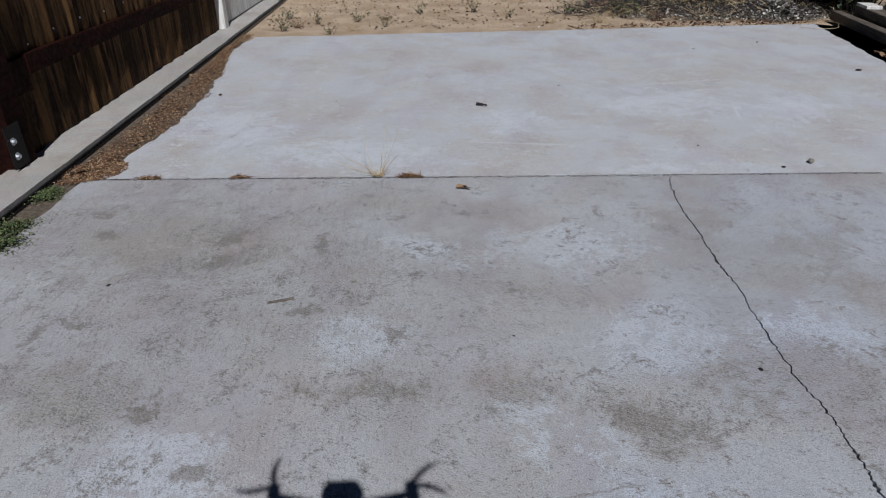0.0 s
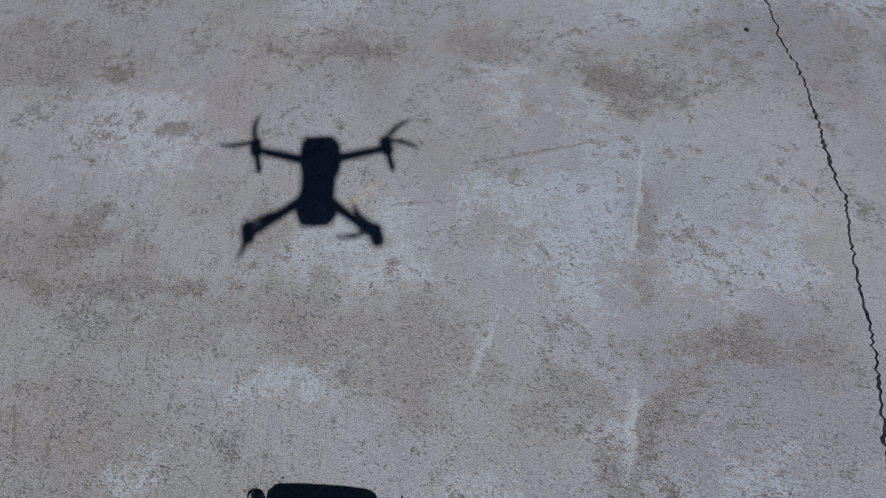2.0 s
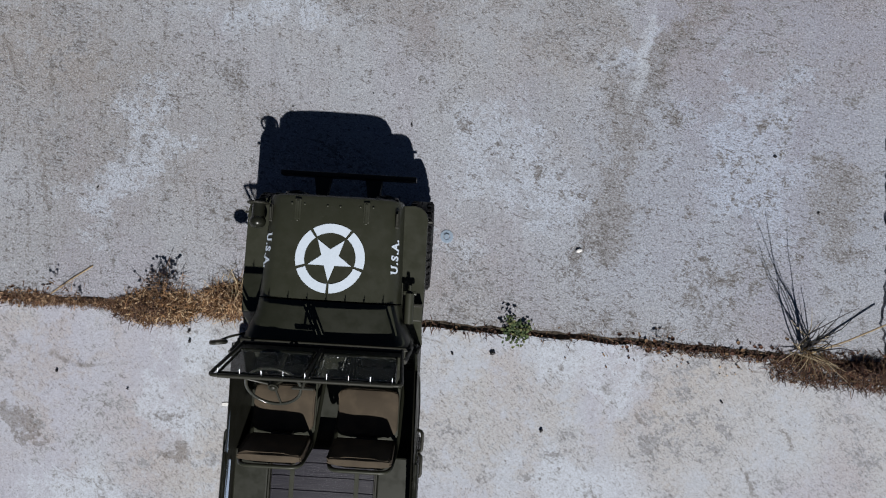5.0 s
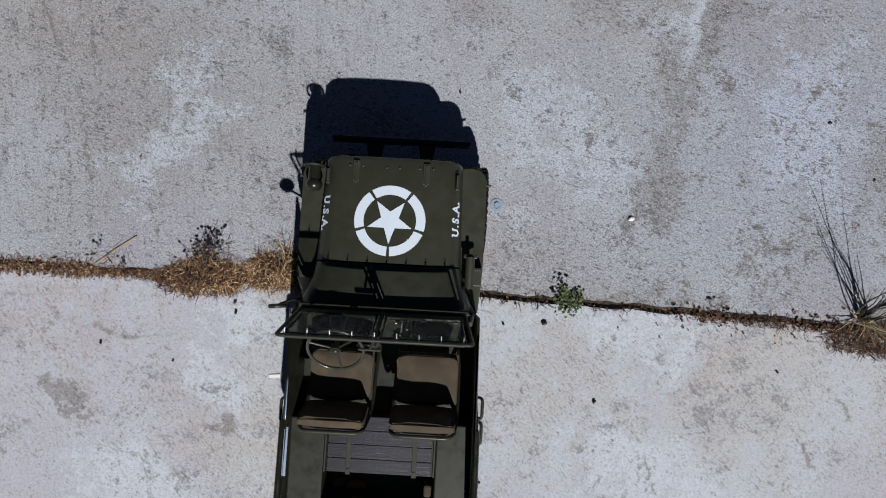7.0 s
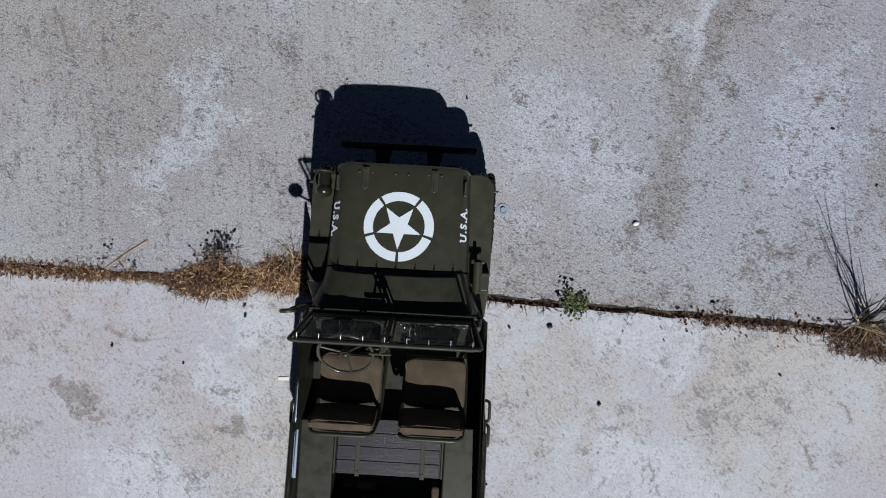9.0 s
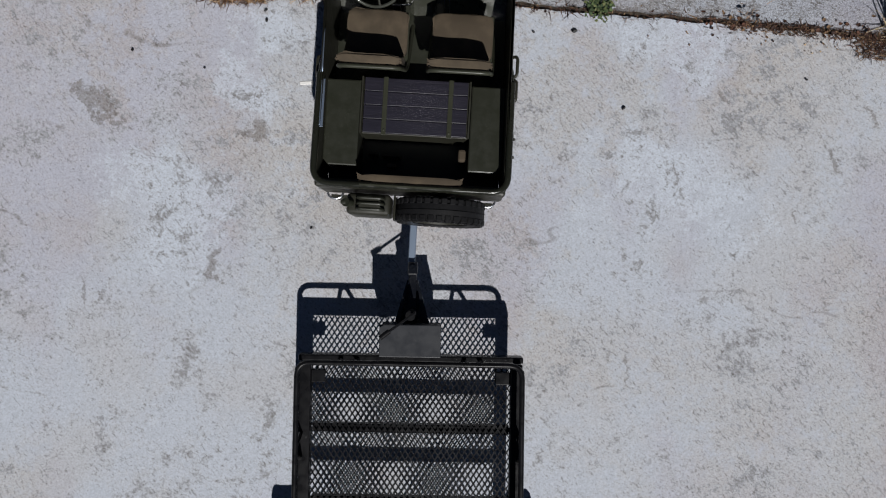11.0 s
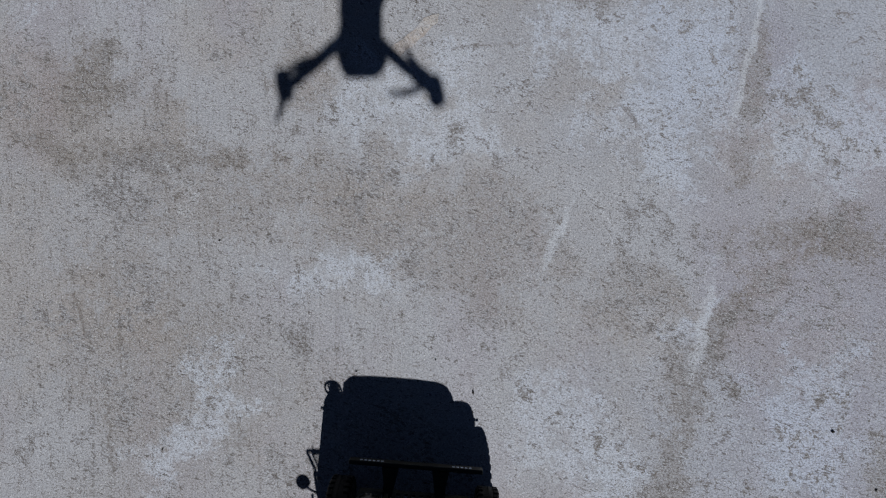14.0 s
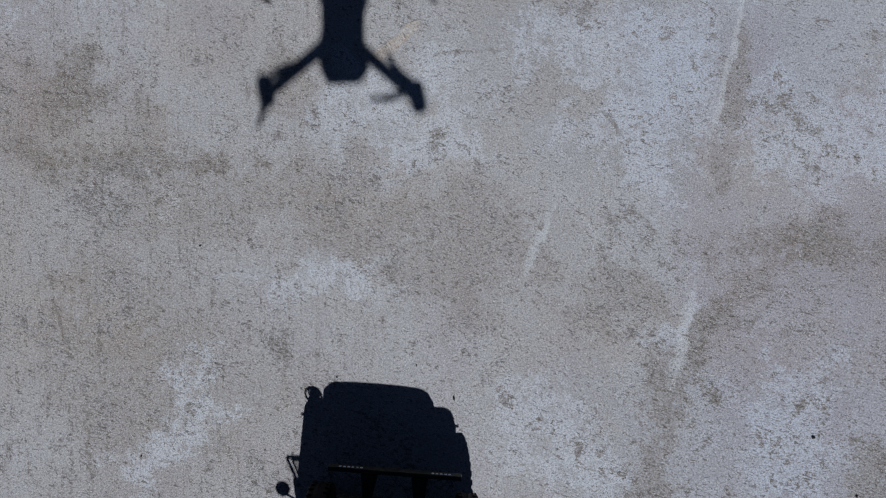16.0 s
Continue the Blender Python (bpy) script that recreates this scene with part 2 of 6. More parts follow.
def strands(name, light, dark, third=None):
    """Dry or living blades, each of its own shade."""
    n = Nodes(name, 0.8)
    r = n.island()
    c = n.mix(n.ramp(r, 0.1, 0.9), dark, light)
    if third:
        c = n.mix(n.ramp(r, 0.72, 0.78), c, third)
    return n.colour(n.mix(n.ramp(n.noise(160, 3), 0.4, 0.7, 0, 0.35), c, dark)).mat


def timber(name, light, dark, along=(6, 6, 60), random=0.5, roughness=0.8):
    n = Nodes(name, roughness)
    shift = n.vector("ADD", n.coord, n.vector("SCALE", (3.1, 7.7, 5.3), None))
    move = n.tree.nodes.new("ShaderNodeCombineXYZ")
    for k in range(3):
        n.set(move.inputs[k], n.math("MULTIPLY", n.random(), 40.0 + 11 * k))
    v = n.vector("ADD", shift, move.outputs[0])
    grain = n.noise(1.0, 6, 0.65, n.mapping(along, vec=v), 1.4)
    c = n.mix(n.ramp(grain, 0.36, 0.64), dark, light)
    c = n.mix(n.ramp(n.noise(3.0, 4, 0.6, v), 0.45, 0.75, 0, 0.6), c, dark)
    c = n.mix(n.math("MULTIPLY", n.random(), random), c, tuple(0.5 * a for a in dark))
    return n.colour(c).rough(n.ramp(n.noise(40, 4, 0.6, v), 0.35, 0.65, roughness - 0.16, min(roughness + 0.12, 1))).bump(grain, 0.0015, 0.7).mat


CONCRETE_YARD = concrete(
    "yard_concrete", (0.434, 0.460, 0.513), (0.290, 0.268, 0.252), 0.0,
    film=(((-0.731, 0.621, 0.116, 0.102, -72), (-0.497, 0.498, 0.194, 0.112, 1), (-0.246, 0.472, 0.157, 0.12, -19), (-0.059, 0.388, 0.136, 0.11, 2), (0.178, 0.344, 0.099, 0.072, 4),
           (0.485, 0.43, 0.155, 0.041, 3), (-0.646, 0.317, 0.155, 0.135, -8), (-0.299, 0.726, 0.085, 0.059, 1), (-0.547, 0.199, 0.173, 0.114, 0)),
          ((-1.194, 2.009, 0.625, 0.386, -19), (-0.989, 1.156, 0.239, 0.132, -16), (-0.273, 1.182, 0.211, 0.049, 1), (0.09, 1.167, 0.208, 0.064, -12), (0.38, 1.09, 0.155, 0.075, -18),
           (0.625, 1.222, 0.108, 0.081, 32), (0.951, 1.207, 0.129, 0.082, 48), (1.178, 1.993, 0.252, 0.117, 56), (1.186, 1.689, 0.201, 0.086, 53), (0.849, 2.175, 0.188, 0.134, 31))),
    bleached=(((-0.173, 0.664, 0.103, 0.095, 34), (0.124, 0.696, 0.13, 0.067, -24), (0.237, 0.605, 0.101, 0.066, -40), (0.505, 0.617, 0.139, 0.122, 13), (0.234, 0.247, 0.054, 0.045, 88), (0.44, 0.151, 0.122, 0.097, 85),
               (0.095, 0.092, 0.115, 0.104, 6), (0.305, 0.331, 0.073, 0.022, 79), (-0.275, 0.342, 0.081, 0.055, 22), (-0.474, 0.113, 0.095, 0.07, 0)),
              ((-0.313, 1.4, 0.14, 0.104, -8), (-0.173, 1.933, 0.174, 0.073, -44), (0.266, 0.731, 0.194, 0.121, 73), (0.164, 1.046, 0.146, 0.039, -22), (0.61, 0.658, 0.166, 0.113, 50), (-0.146, 0.639, 0.131, 0.079, -1),
               (-0.668, 0.899, 0.156, 0.101, -12), (0.466, 1.413, 0.217, 0.128, 10), (0.312, 1.94, 0.292, 0.168, 5), (0.924, 1.446, 0.17, 0.118, 30))),
    bands=(((0.38, 0.726, 0.106, 0.024, 81), (0.359, 0.545, 0.057, 0.022, 80), (0.266, 0.169, 0.105, 0.04, 85), (0.251, 0.038, 0.069, 0.044, 86), (0.602, 0.063, 0.077, 0.053, 86), 
            (-0.749, 0.525, 0.085, 0.028, -18), (-0.705, 0.641, 0.077, 0.046, -83), (0.172, -0.136, 0.169, 0.012, -3), (0.49, 0.443, 0.17, 0.038, 0), (0.335, 0.310, 0.085, 0.026, 64), (-0.56, 0.528, 0.24, 0.020, 2), (-0.273, 1.19, 0.19, 0.030, 1), (0.38, 1.10, 0.13, 0.045, -18)),),
    smudges=(((-0.787, 1.091, 0.054, 0.04, -39), (-0.771, 1.154, 0.03, 0.02, -39), (-0.609, 0.92, 0.042, 0.023, -10), (-1.426, 2.192, 0.071, 0.034, -25), (-1.321, 2.016, 0.052, 0.032, -25), (-0.872, 1.823, 0.062, 0.037, 39),
              (-0.87, 1.99, 0.073, 0.034, 54), (-0.533, 1.994, 0.095, 0.017, -85), (-0.224, 1.428, 0.05, 0.016, -33), (-0.498, 1.537, 0.065, 0.028, 9), (-1.218, 1.398, 0.077, 0.019, 87), (0.478, 2.233, 0.087, 0.016, 88),
              (-0.952, 0.801, 0.061, 0.028, -58), (-1.154, 1.454, 0.069, 0.014, -27)),),
    flecked=((0.36, 0.10, 0.36, 0.26, 0), (-0.35, 1.75, 0.75, 0.55, 0), (0.55, 1.20, 0.55, 0.22, 0), (-0.95, 1.50, 0.40, 0.45, 0)),
    cool=((0.50, 0.15, 0.34, 0.36, 0), (0.40, 0.78, 0.36, 0.22, 0), (0.85, 1.45, 0.45, 0.50, 0), (1.2, 2.2, 0.6, 0.6, 0)),
    ridges=((0.371, 0.745, 0.006, 0.22, -12), (0.300, 0.300, 0.013, 0.10, -12), (0.066, 0.425, 0.008, 0.075, -21)),
    amount=0.80, mottle=0.85, brushed=True,
    scratches=((-0.69, 0.27, 0.004, 0.065, 22), (-0.626, 0.085, 0.004, 0.07, 10), (-0.62, 0.213, 0.004, 0.05, 9), (-0.418, 0.643, 0.0035, 0.022, 4), (-0.42, 0.10, 0.004, 0.03, 15),
               (-0.05, 0.735, 0.07, 0.0035, 6), (0.18, 0.625, 0.030, 0.006, -50), (0.20, 0.88, 0.16, 0.004, 14), (0.40, 1.00, 0.06, 0.004, -4)))
CONCRETE_DRIVE = concrete(
    "drive_concrete", (0.500, 0.537, 0.607), (0.460, 0.418, 0.370), 3.0,
    film=(((-0.612, -0.181, 0.093, 0.022, 1), (-0.635, -0.232, 0.059, 0.05, -5), (0.391, -0.206, 0.076, 0.033, 2), (0.349, -0.257, 0.101, 0.034, 1), (0.072, -0.198, 0.05, 0.025, 2), (-0.384, -0.175, 0.051, 0.026, 2),
           (0.077, -0.284, 0.137, 0.076, 2), (-0.45, -0.339, 0.103, 0.076, 0), (-0.699, -0.157, 0.078, 0.035, 1), (-0.072, -0.456, 0.17, 0.05, 1)),),
    bleached=(((-0.398, -0.243, 0.117, 0.05, -87), (0.232, -0.194, 0.101, 0.021, 1), (0.191, -0.377, 0.125, 0.049, 2), (-0.557, -0.435, 0.102, 0.067, 1), (0.249, -0.431, 0.136, 0.059, 2)),),
    smudges=(((-0.646, -0.300, 0.034, 0.020, -35), (-0.612, -0.316, 0.020, 0.014, 0), (-0.395, -0.330, 0.018, 0.026, 10), (-0.458, -0.540, 0.011, 0.034, -15)),),
    ridges=((-0.470, -0.530, 0.003, 0.058, -19), (-0.39, -0.27, 0.003, 0.05, 10)),
    scratches=((0.465, -0.362, 0.0026, 0.035, 31), (0.230, -0.385, 0.0022, 0.022, 5), (0.408, -0.443, 0.0028, 0.013, 12), (-0.646, -0.576, 0.0022, 0.035, 6), (0.162, -0.674, 0.0022, 0.032, 6), (0.30, -0.27, 0.0022, 0.02, 40), (0.52, -0.29, 0.0022, 0.03, 35)),
    amount=0.60, clouds=0.75, worn=0.66, slant=-52, sand=0.48, bright=(0.58, 0.63, 0.71), mottle=0.30)
CONCRETE_FAR = concrete(
    "pad_concrete", (0.470, 0.506, 0.575), (0.425, 0.415, 0.405), 11.0,
    film=(((-0.917, 3.762, 0.422, 0.343, -46), (0.187, 3.027, 0.418, 0.218, 2), (-0.586, 5.315, 0.739, 0.329, -2), (1.698, 4.669, 0.804, 0.329, 3), (1.924, 3.313, 0.363, 0.195, 49), (-1.383, 2.852, 0.353, 0.149, -63)),),
    bleached=(((-0.584, 2.938, 0.387, 0.184, -2), (1.201, 3.889, 0.394, 0.279, 19), (0.214, 3.467, 0.222, 0.186, 77), (0.799, 2.714, 0.203, 0.071, 3), (-1.286, 3.411, 0.364, 0.254, -51), (1.889, 3.759, 0.292, 0.168, 51)),),
    ridges=((1.415, 4.39, 0.40, 0.010, 15), (1.53, 3.64, 0.010, 0.20, -14), (0.25, 3.08, 0.30, 0.012, -6)),
    amount=0.8, clouds=0.6, worn=0.40, slant=10, sand=0.8, bright=(0.55, 0.60, 0.69), coarse=2.0, mottle=0.30)
CONCRETE_CURB = concrete("curb_concrete", (0.47, 0.46, 0.45), (0.36, 0.345, 0.325), 17.0, amount=0.8, clouds=0.8)

n = Nodes("sandy_soil", 0.95)
c = n.mix(n.ramp(n.noise(2.2, 6, 0.6), 0.38, 0.64), (0.42, 0.315, 0.225), (0.55, 0.435, 0.33))
c = n.mix(n.ramp(n.noise(26, 5, 0.7), 0.55, 0.72, 0, 0.6), c, (0.20, 0.145, 0.095))
c = n.mix(n.ramp(n.voronoi(38), 0.24, 0.12, 0, 0.55), c, (0.52, 0.47, 0.40))
SOIL = n.colour(n.mix(n.ramp(n.noise(240, 3), 0.4, 0.7, 0, 0.5), c, (0.18, 0.13, 0.09))).bump(n.noise(34, 8, 0.7), 0.03, 0.8).mat
CHANNEL = plain("brown_crumbly_soil", (0.150, 0.120, 0.095), 0.95, vary=0.6, scale=70, depth=0.003)
DARK_CRUMB = plain("dark_damp_crumbs", (0.040, 0.033, 0.027), 0.95, vary=0.4, scale=90, depth=0.001)
SEAM = plain("joint_soil", (0.075, 0.058, 0.042), 0.95, vary=0.5, scale=90, depth=0.002)

OLIVE = paint("olive_drab_paint", (0.030, 0.032, 0.021), (0.043, 0.044, 0.033))
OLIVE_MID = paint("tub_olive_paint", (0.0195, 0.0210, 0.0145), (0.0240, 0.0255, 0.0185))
# darker copy of the olive paint, with shade put into its colour
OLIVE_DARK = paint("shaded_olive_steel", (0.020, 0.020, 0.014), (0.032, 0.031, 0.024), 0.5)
GLOSS = paint("glossy_olive_rail", (0.013, 0.014, 0.010), (0.020, 0.020, 0.016), 0.2, 0.01)
# black enamel with the blue of the mirrored sky put into its colour
SKY_BLACK = paint("sky_tinted_black_enamel", (0.0065, 0.0075, 0.0105), (0.009, 0.010, 0.014), 0.2, 0.01, 0.55)
# glossier olive, its colour also lightened for the sky mirrored in the footwell
SATIN = paint("satin_olive_boards", (0.034, 0.036, 0.028), (0.052, 0.052, 0.042), 0.27, 0.01, 0.62)
PITCH = paint("glossy_black_enamel", (0.004, 0.004, 0.005), (0.006, 0.006, 0.008), 0.22, 0.01, 0.12)
BLACK = paint("black_powder_coat", (0.007, 0.007, 0.008), (0.012, 0.012, 0.014), 0.30, gloss=0.2)
CHARCOAL = paint("charcoal_box_paint", (0.030, 0.032, 0.037), (0.042, 0.044, 0.050), 0.38)
RUBBER = plain("tyre_rubber", (0.0085, 0.0085, 0.0095), 0.62, vary=0.35, scale=120)
RUBBER.node_tree.nodes["Principled BSDF"].inputs["Specular IOR Level"].default_value = 0.22
CHROME = plain("bright_zinc", (0.72, 0.76, 0.82), 0.38, 1.0, vary=0.2, scale=200, depth=0.0001)
SMOOTH = Nodes("smooth_bright_steel", 0.50, 1.0).colour((0.30, 0.37, 0.48)).mat
ZINC = plain("dull_zinc", (0.36, 0.45, 0.56), 0.40, 0.3, vary=0.1, scale=300, depth=0.00005)
STEEL = plain("brushed_steel", (0.46, 0.48, 0.52), 0.34, 1.0, vary=0.2, scale=150, depth=0.0001)
RIM = paint("glossy_grey_olive_rim", (0.040, 0.042, 0.034), (0.055, 0.056, 0.046), 0.16, 0.01, 0.8)
CHROME_DARK = plain("dull_chrome", (0.30, 0.31, 0.31), 0.16, 1.0, vary=0.15, scale=150, depth=0.00005)
WHITE = plain("white_stencil_paint", (0.68, 0.77, 0.88), 0.55, vary=0.05, scale=300, depth=0.00005)
n = Nodes("tan_canvas", 0.85)
weave = n.noise(1.0, 2, 0.5, n.mapping((1500, 1500, 300)))
n.colour(n.mix(n.ramp(n.noise(45, 5), 0.38, 0.70), (0.058, 0.043, 0.027), (0.087, 0.065, 0.0415))).bump(n.math("ADD", weave, n.noise(120, 3)), 0.0006, 0.5)
CANVAS = n.mat
n = Nodes("stained_plank", 0.42)
grain = n.noise(1.0, 5, 0.65, n.mapping((22, 330, 60)), 1.0)
c = n.mix(n.ramp(grain, 0.35, 0.66), (0.0092, 0.0090, 0.0165), (0.0150, 0.0143, 0.0255))
# sun sparkle on the worn middle, put into the colour as pale flecks
worn_glint_spot = n.patches(((0.006, -0.358, 0.046, 0.034, 0),), n.warp(n.mapping(), 40, 0.02), 1.4, 0.2)
speck = n.math("MULTIPLY", n.ramp(n.noise(1.0, 3, 0.8, n.mapping((420, 900, 60))), 0.575, 0.66), worn_glint_spot)
c = n.mix(n.math("MULTIPLY", speck, 0.85), c, (0.34, 0.32, 0.37))
SLATE_WOOD = n.colour(n.mix(n.math("MULTIPLY", n.random(), 0.25), c, (0.018, 0.015, 0.022))).bump(grain, 0.0006, 0.5).mat
FENCE_WOOD = timber("fence_cedar", (0.205, 0.110, 0.046), (0.016, 0.008, 0.004), (15, 15, 1.4), 0.85)
FENCE_WOOD.node_tree.nodes["Principled BSDF"].inputs["Specular IOR Level"].default_value = 0.10
RED_WOOD = timber("red_brown_stained_rail", (0.021, 0.0062, 0.0045), (0.008, 0.0027, 0.0022), (20, 3, 20), 0.2)
RED_WOOD.node_tree.nodes["Principled BSDF"].inputs["Specular IOR Level"].default_value = 0.06
WHITE_WOOD = timber("white_painted_board", (0.74, 0.75, 0.76), (0.50, 0.49, 0.47), (18, 18, 2), 0.1)
OLD_WOOD = timber("weathered_timber", (0.16, 0.135, 0.115), (0.060, 0.050, 0.044), (26, 2, 26), 0.4)
STRAW = strands("golden_straw", (0.46, 0.265, 0.125), (0.085, 0.042, 0.022), (0.66, 0.49, 0.31))
RUSSET = strands("russet_litter", (0.135, 0.058, 0.034), (0.030, 0.014, 0.010), (0.20, 0.125, 0.070))
CHAFF = strands("brown_chaff", (0.25, 0.132, 0.068), (0.062, 0.032, 0.020), (0.44, 0.30, 0.185))
TWIG = strands("dry_brown_twig", (0.40, 0.245, 0.135), (0.11, 0.062, 0.036))
DARK_STEM = strands("dark_dry_stem", (0.045, 0.042, 0.045), (0.018, 0.017, 0.018))
PALE_STEM = strands("bleached_stem", (0.56, 0.47, 0.31), (0.30, 0.22, 0.13))
BUD = strands("dark_seed_bud", (0.045, 0.038, 0.042), (0.018, 0.016, 0.018))
LEAF = strands("small_green_leaf", (0.095, 0.135, 0.045), (0.035, 0.058, 0.022), (0.14, 0.15, 0.06))
GREY_LEAF = strands("grey_dead_leaf", (0.26, 0.245, 0.23), (0.045, 0.040, 0.034), (0.52, 0.51, 0.50))
BROWN_LITTER = strands("brown_leaf_litter", (0.30, 0.185, 0.095), (0.10, 0.056, 0.032), (0.48, 0.36, 0.22))
STONE = plain("small_stone", (0.30, 0.28, 0.25), 0.85, vary=0.4, scale=80, random=0.5)
CINDER = plain("black_seed", (0.018, 0.016, 0.017), 0.55, vary=0.4, scale=200)
# white of a stone chip and of the sun glint laid on the drive
CHIP_AND_GLINT = plain("white_chip", (0.82, 0.81, 0.79), 0.6, vary=0.1, scale=200)
PLASTIC = plain("grey_drone_plastic", (0.10, 0.10, 0.105), 0.45, vary=0.15)
BRICK = plain("pink_brick", (0.40, 0.24, 0.19), 0.9, vary=0.3, scale=40, random=0.3)

n = Nodes("windscreen_glass")
out = n.tree.nodes["Material Output"]
clear, gloss = n.tree.nodes.new("ShaderNodeBsdfTransparent"), n.tree.nodes.new("ShaderNodeBsdfGlossy")
clear.inputs[0].default_value, gloss.inputs["Roughness"].default_value = (0.66, 0.67, 0.65, 1), 0.03
# pale diffuse layer painted in for the grey reflections on the panes
reflection_haze = n.tree.nodes.new("ShaderNodeBsdfDiffuse")
reflection_haze.inputs[0].default_value = (0.55, 0.56, 0.55, 1)
film, blend = n.tree.nodes.new("ShaderNodeMixShader"), n.tree.nodes.new("ShaderNodeMixShader")
film.inputs[0].default_value, blend.inputs[0].default_value = 0.12, 0.14
n.tree.links.new(clear.outputs[0], film.inputs[1])
n.tree.links.new(reflection_haze.outputs[0], film.inputs[2])
n.tree.links.new(film.outputs[0], blend.inputs[1])
n.tree.links.new(gloss.outputs[0], blend.inputs[2])
n.tree.links.new(blend.outputs[0], out.inputs["Surface"])
GLASS = n.mat


# ---- shaping helpers ----
def part(name, bm, material, parent=None, label="", smooth=False):
    """One bmesh as one mesh object, under a thing or a part."""
    me = bpy.data.meshes.new(name)
    bmesh.ops.recalc_face_normals(bm, faces=bm.faces)
    if smooth:
        for f in bm.faces:
            f.smooth = True
    bm.to_mesh(me)
    bm.free()
    if smooth:
        me.set_sharp_from_angle(angle=radians(38))
    me.materials.append(material)
    ob = new(name, me)
    ob.parent = parent
    if label:
        ob["label"] = label
    return ob


def thing(name, m, label, category, group=""):
    ob = new(name)
    ob.empty_display_size = 0.05
    ob.matrix_world = m
    return tagged(ob, label, category, group)


def box(x0, x1, y0, y1, z0, z1, bevel=0.0, bm=None, segments=2):
    add = bmesh.new()
    bmesh.ops.create_cube(add, size=1, matrix=Matrix.Translation(((x0 + x1) / 2, (y0 + y1) / 2, (z0 + z1) / 2)) @ Matrix.Diagonal((x1 - x0, y1 - y0, z1 - z0, 1)))
    if bevel:
        bmesh.ops.bevel(add, geom=add.edges[:], offset=bevel, segments=segments, affect="EDGES", profile=0.5)
    return join(bm, add)


def join(bm, add):
    if bm is None:
        return add
    me = bpy.data.meshes.new("tmp")
    add.to_mesh(me)
    add.free()
    bm.from_mesh(me)
    bpy.data.meshes.remove(me)
    return bm


def turned(bm, m):
    bmesh.ops.transform(bm, matrix=m, verts=bm.verts)
    return bm


def tube(points, radius, sides=8, bm=None, closed=False, taper=None):
    """A round bar along points; taper: radius at the far end."""
    add = bmesh.new()
    pts = [Vector(p) for p in points]
    count, rings, side = len(pts), [], None
    for i, p in enumerate(pts):
        a = pts[i - 1] if i or closed else p
        b = pts[(i + 1) % count] if i + 1 < count or closed else p
        along = (b - a).normalized()
        if side is None:
            side = along.orthogonal().normalized()
        side = (side - along * side.dot(along)).normalized()
        up = along.cross(side)
        r = radius if taper is None else radius + (taper - radius) * i / (count - 1)
        rings.append([add.verts.new(p + (side * math.cos(k * math.tau / sides) + up * math.sin(k * math.tau / sides)) * r) for k in range(sides)])
    for i in range(count if closed else count - 1):
        a, b = rings[i], rings[(i + 1) % count]
        for k in range(sides):
            add.faces.new((a[k], a[(k + 1) % sides], b[(k + 1) % sides], b[k]))
    if not closed:
        add.faces.new(rings[0]), add.faces.new(rings[-1])
    return join(bm, add)


def rounded(points, radius, steps=5):
    """A polyline with its inner corners rounded."""
    pts = [Vector(p) for p in points]
    out = [pts[0]]
    for a, b, c in zip(pts, pts[1:], pts[2:]):
        r = min(radius, (a - b).length * 0.49, (c - b).length * 0.49)
        p, q = b + (a - b).normalized() * r, b + (c - b).normalized() * r
        for k in range(steps + 1):
            u = k / steps
            out.append(p * (1 - u) ** 2 + b * 2 * u * (1 - u) + q * u * u)
    return out + [pts[-1]]


def rod(a, b, radius, sides=12, bm=None):
    return tube((a, b), radius, sides, bm)


def slab(outline, z0, z1, bm=None, bevel=0.0):
    """A flat plate from an outline in plan."""
    add = bmesh.new()
    low = [add.verts.new((x, y, z0)) for x, y in outline]
    top = [add.verts.new((x, y, z1)) for x, y in outline]
    cap = add.faces.new(top)
    base = add.faces.new(low[::-1])
    count = len(low)
    for i in range(count):
        add.faces.new((low[i], low[(i + 1) % count], top[(i + 1) % count], top[i]))
    if bevel:
        bmesh.ops.bevel(add, geom=[e for e in cap.edges], offset=bevel, segments=2, affect="EDGES", profile=0.5)
    bmesh.ops.triangulate(add, faces=[f for f in add.faces if len(f.verts) > 4])
    return join(bm, add)


def loft(sections, bm=None, caps=True, closed=False):
    add = bmesh.new()
    rings = [[add.verts.new(p) for p in s] for s in sections]
    for a, b in zip(rings, rings[1:]):
        for k in range(len(a) if closed else len(a) - 1):
            j = (k + 1) % len(a)
            add.faces.new((a[k], a[j], b[j], b[k]))
    if caps:
        add.faces.new(rings[0]), add.faces.new(rings[-1][::-1])
    return join(bm, add)


def ring(r0, r1, z0, z1, a0=0.0, a1=math.tau, steps=48, bm=None):
    """A flat ring, or a piece of one, in plan."""
    add = bmesh.new()
    whole = a1 - a0 > math.tau - 0.001
    count = steps if whole else steps + 1
    loops = []
    for r, z in ((r1, z0), (r1, z1), (r0, z1), (r0, z0)):
        loops.append([add.verts.new((r * math.cos(a0 + (a1 - a0) * k / steps), r * math.sin(a0 + (a1 - a0) * k / steps), z)) for k in range(count)])
    for i in range(4):
        a, b = loops[i], loops[(i + 1) % 4]
        for k in range(count if whole else count - 1):
            j = (k + 1) % count
            add.faces.new((a[k], a[j], b[j], b[k]))
    if not whole:
        add.faces.new([l[0] for l in loops]), add.faces.new([l[-1] for l in loops])
    return join(bm, add)


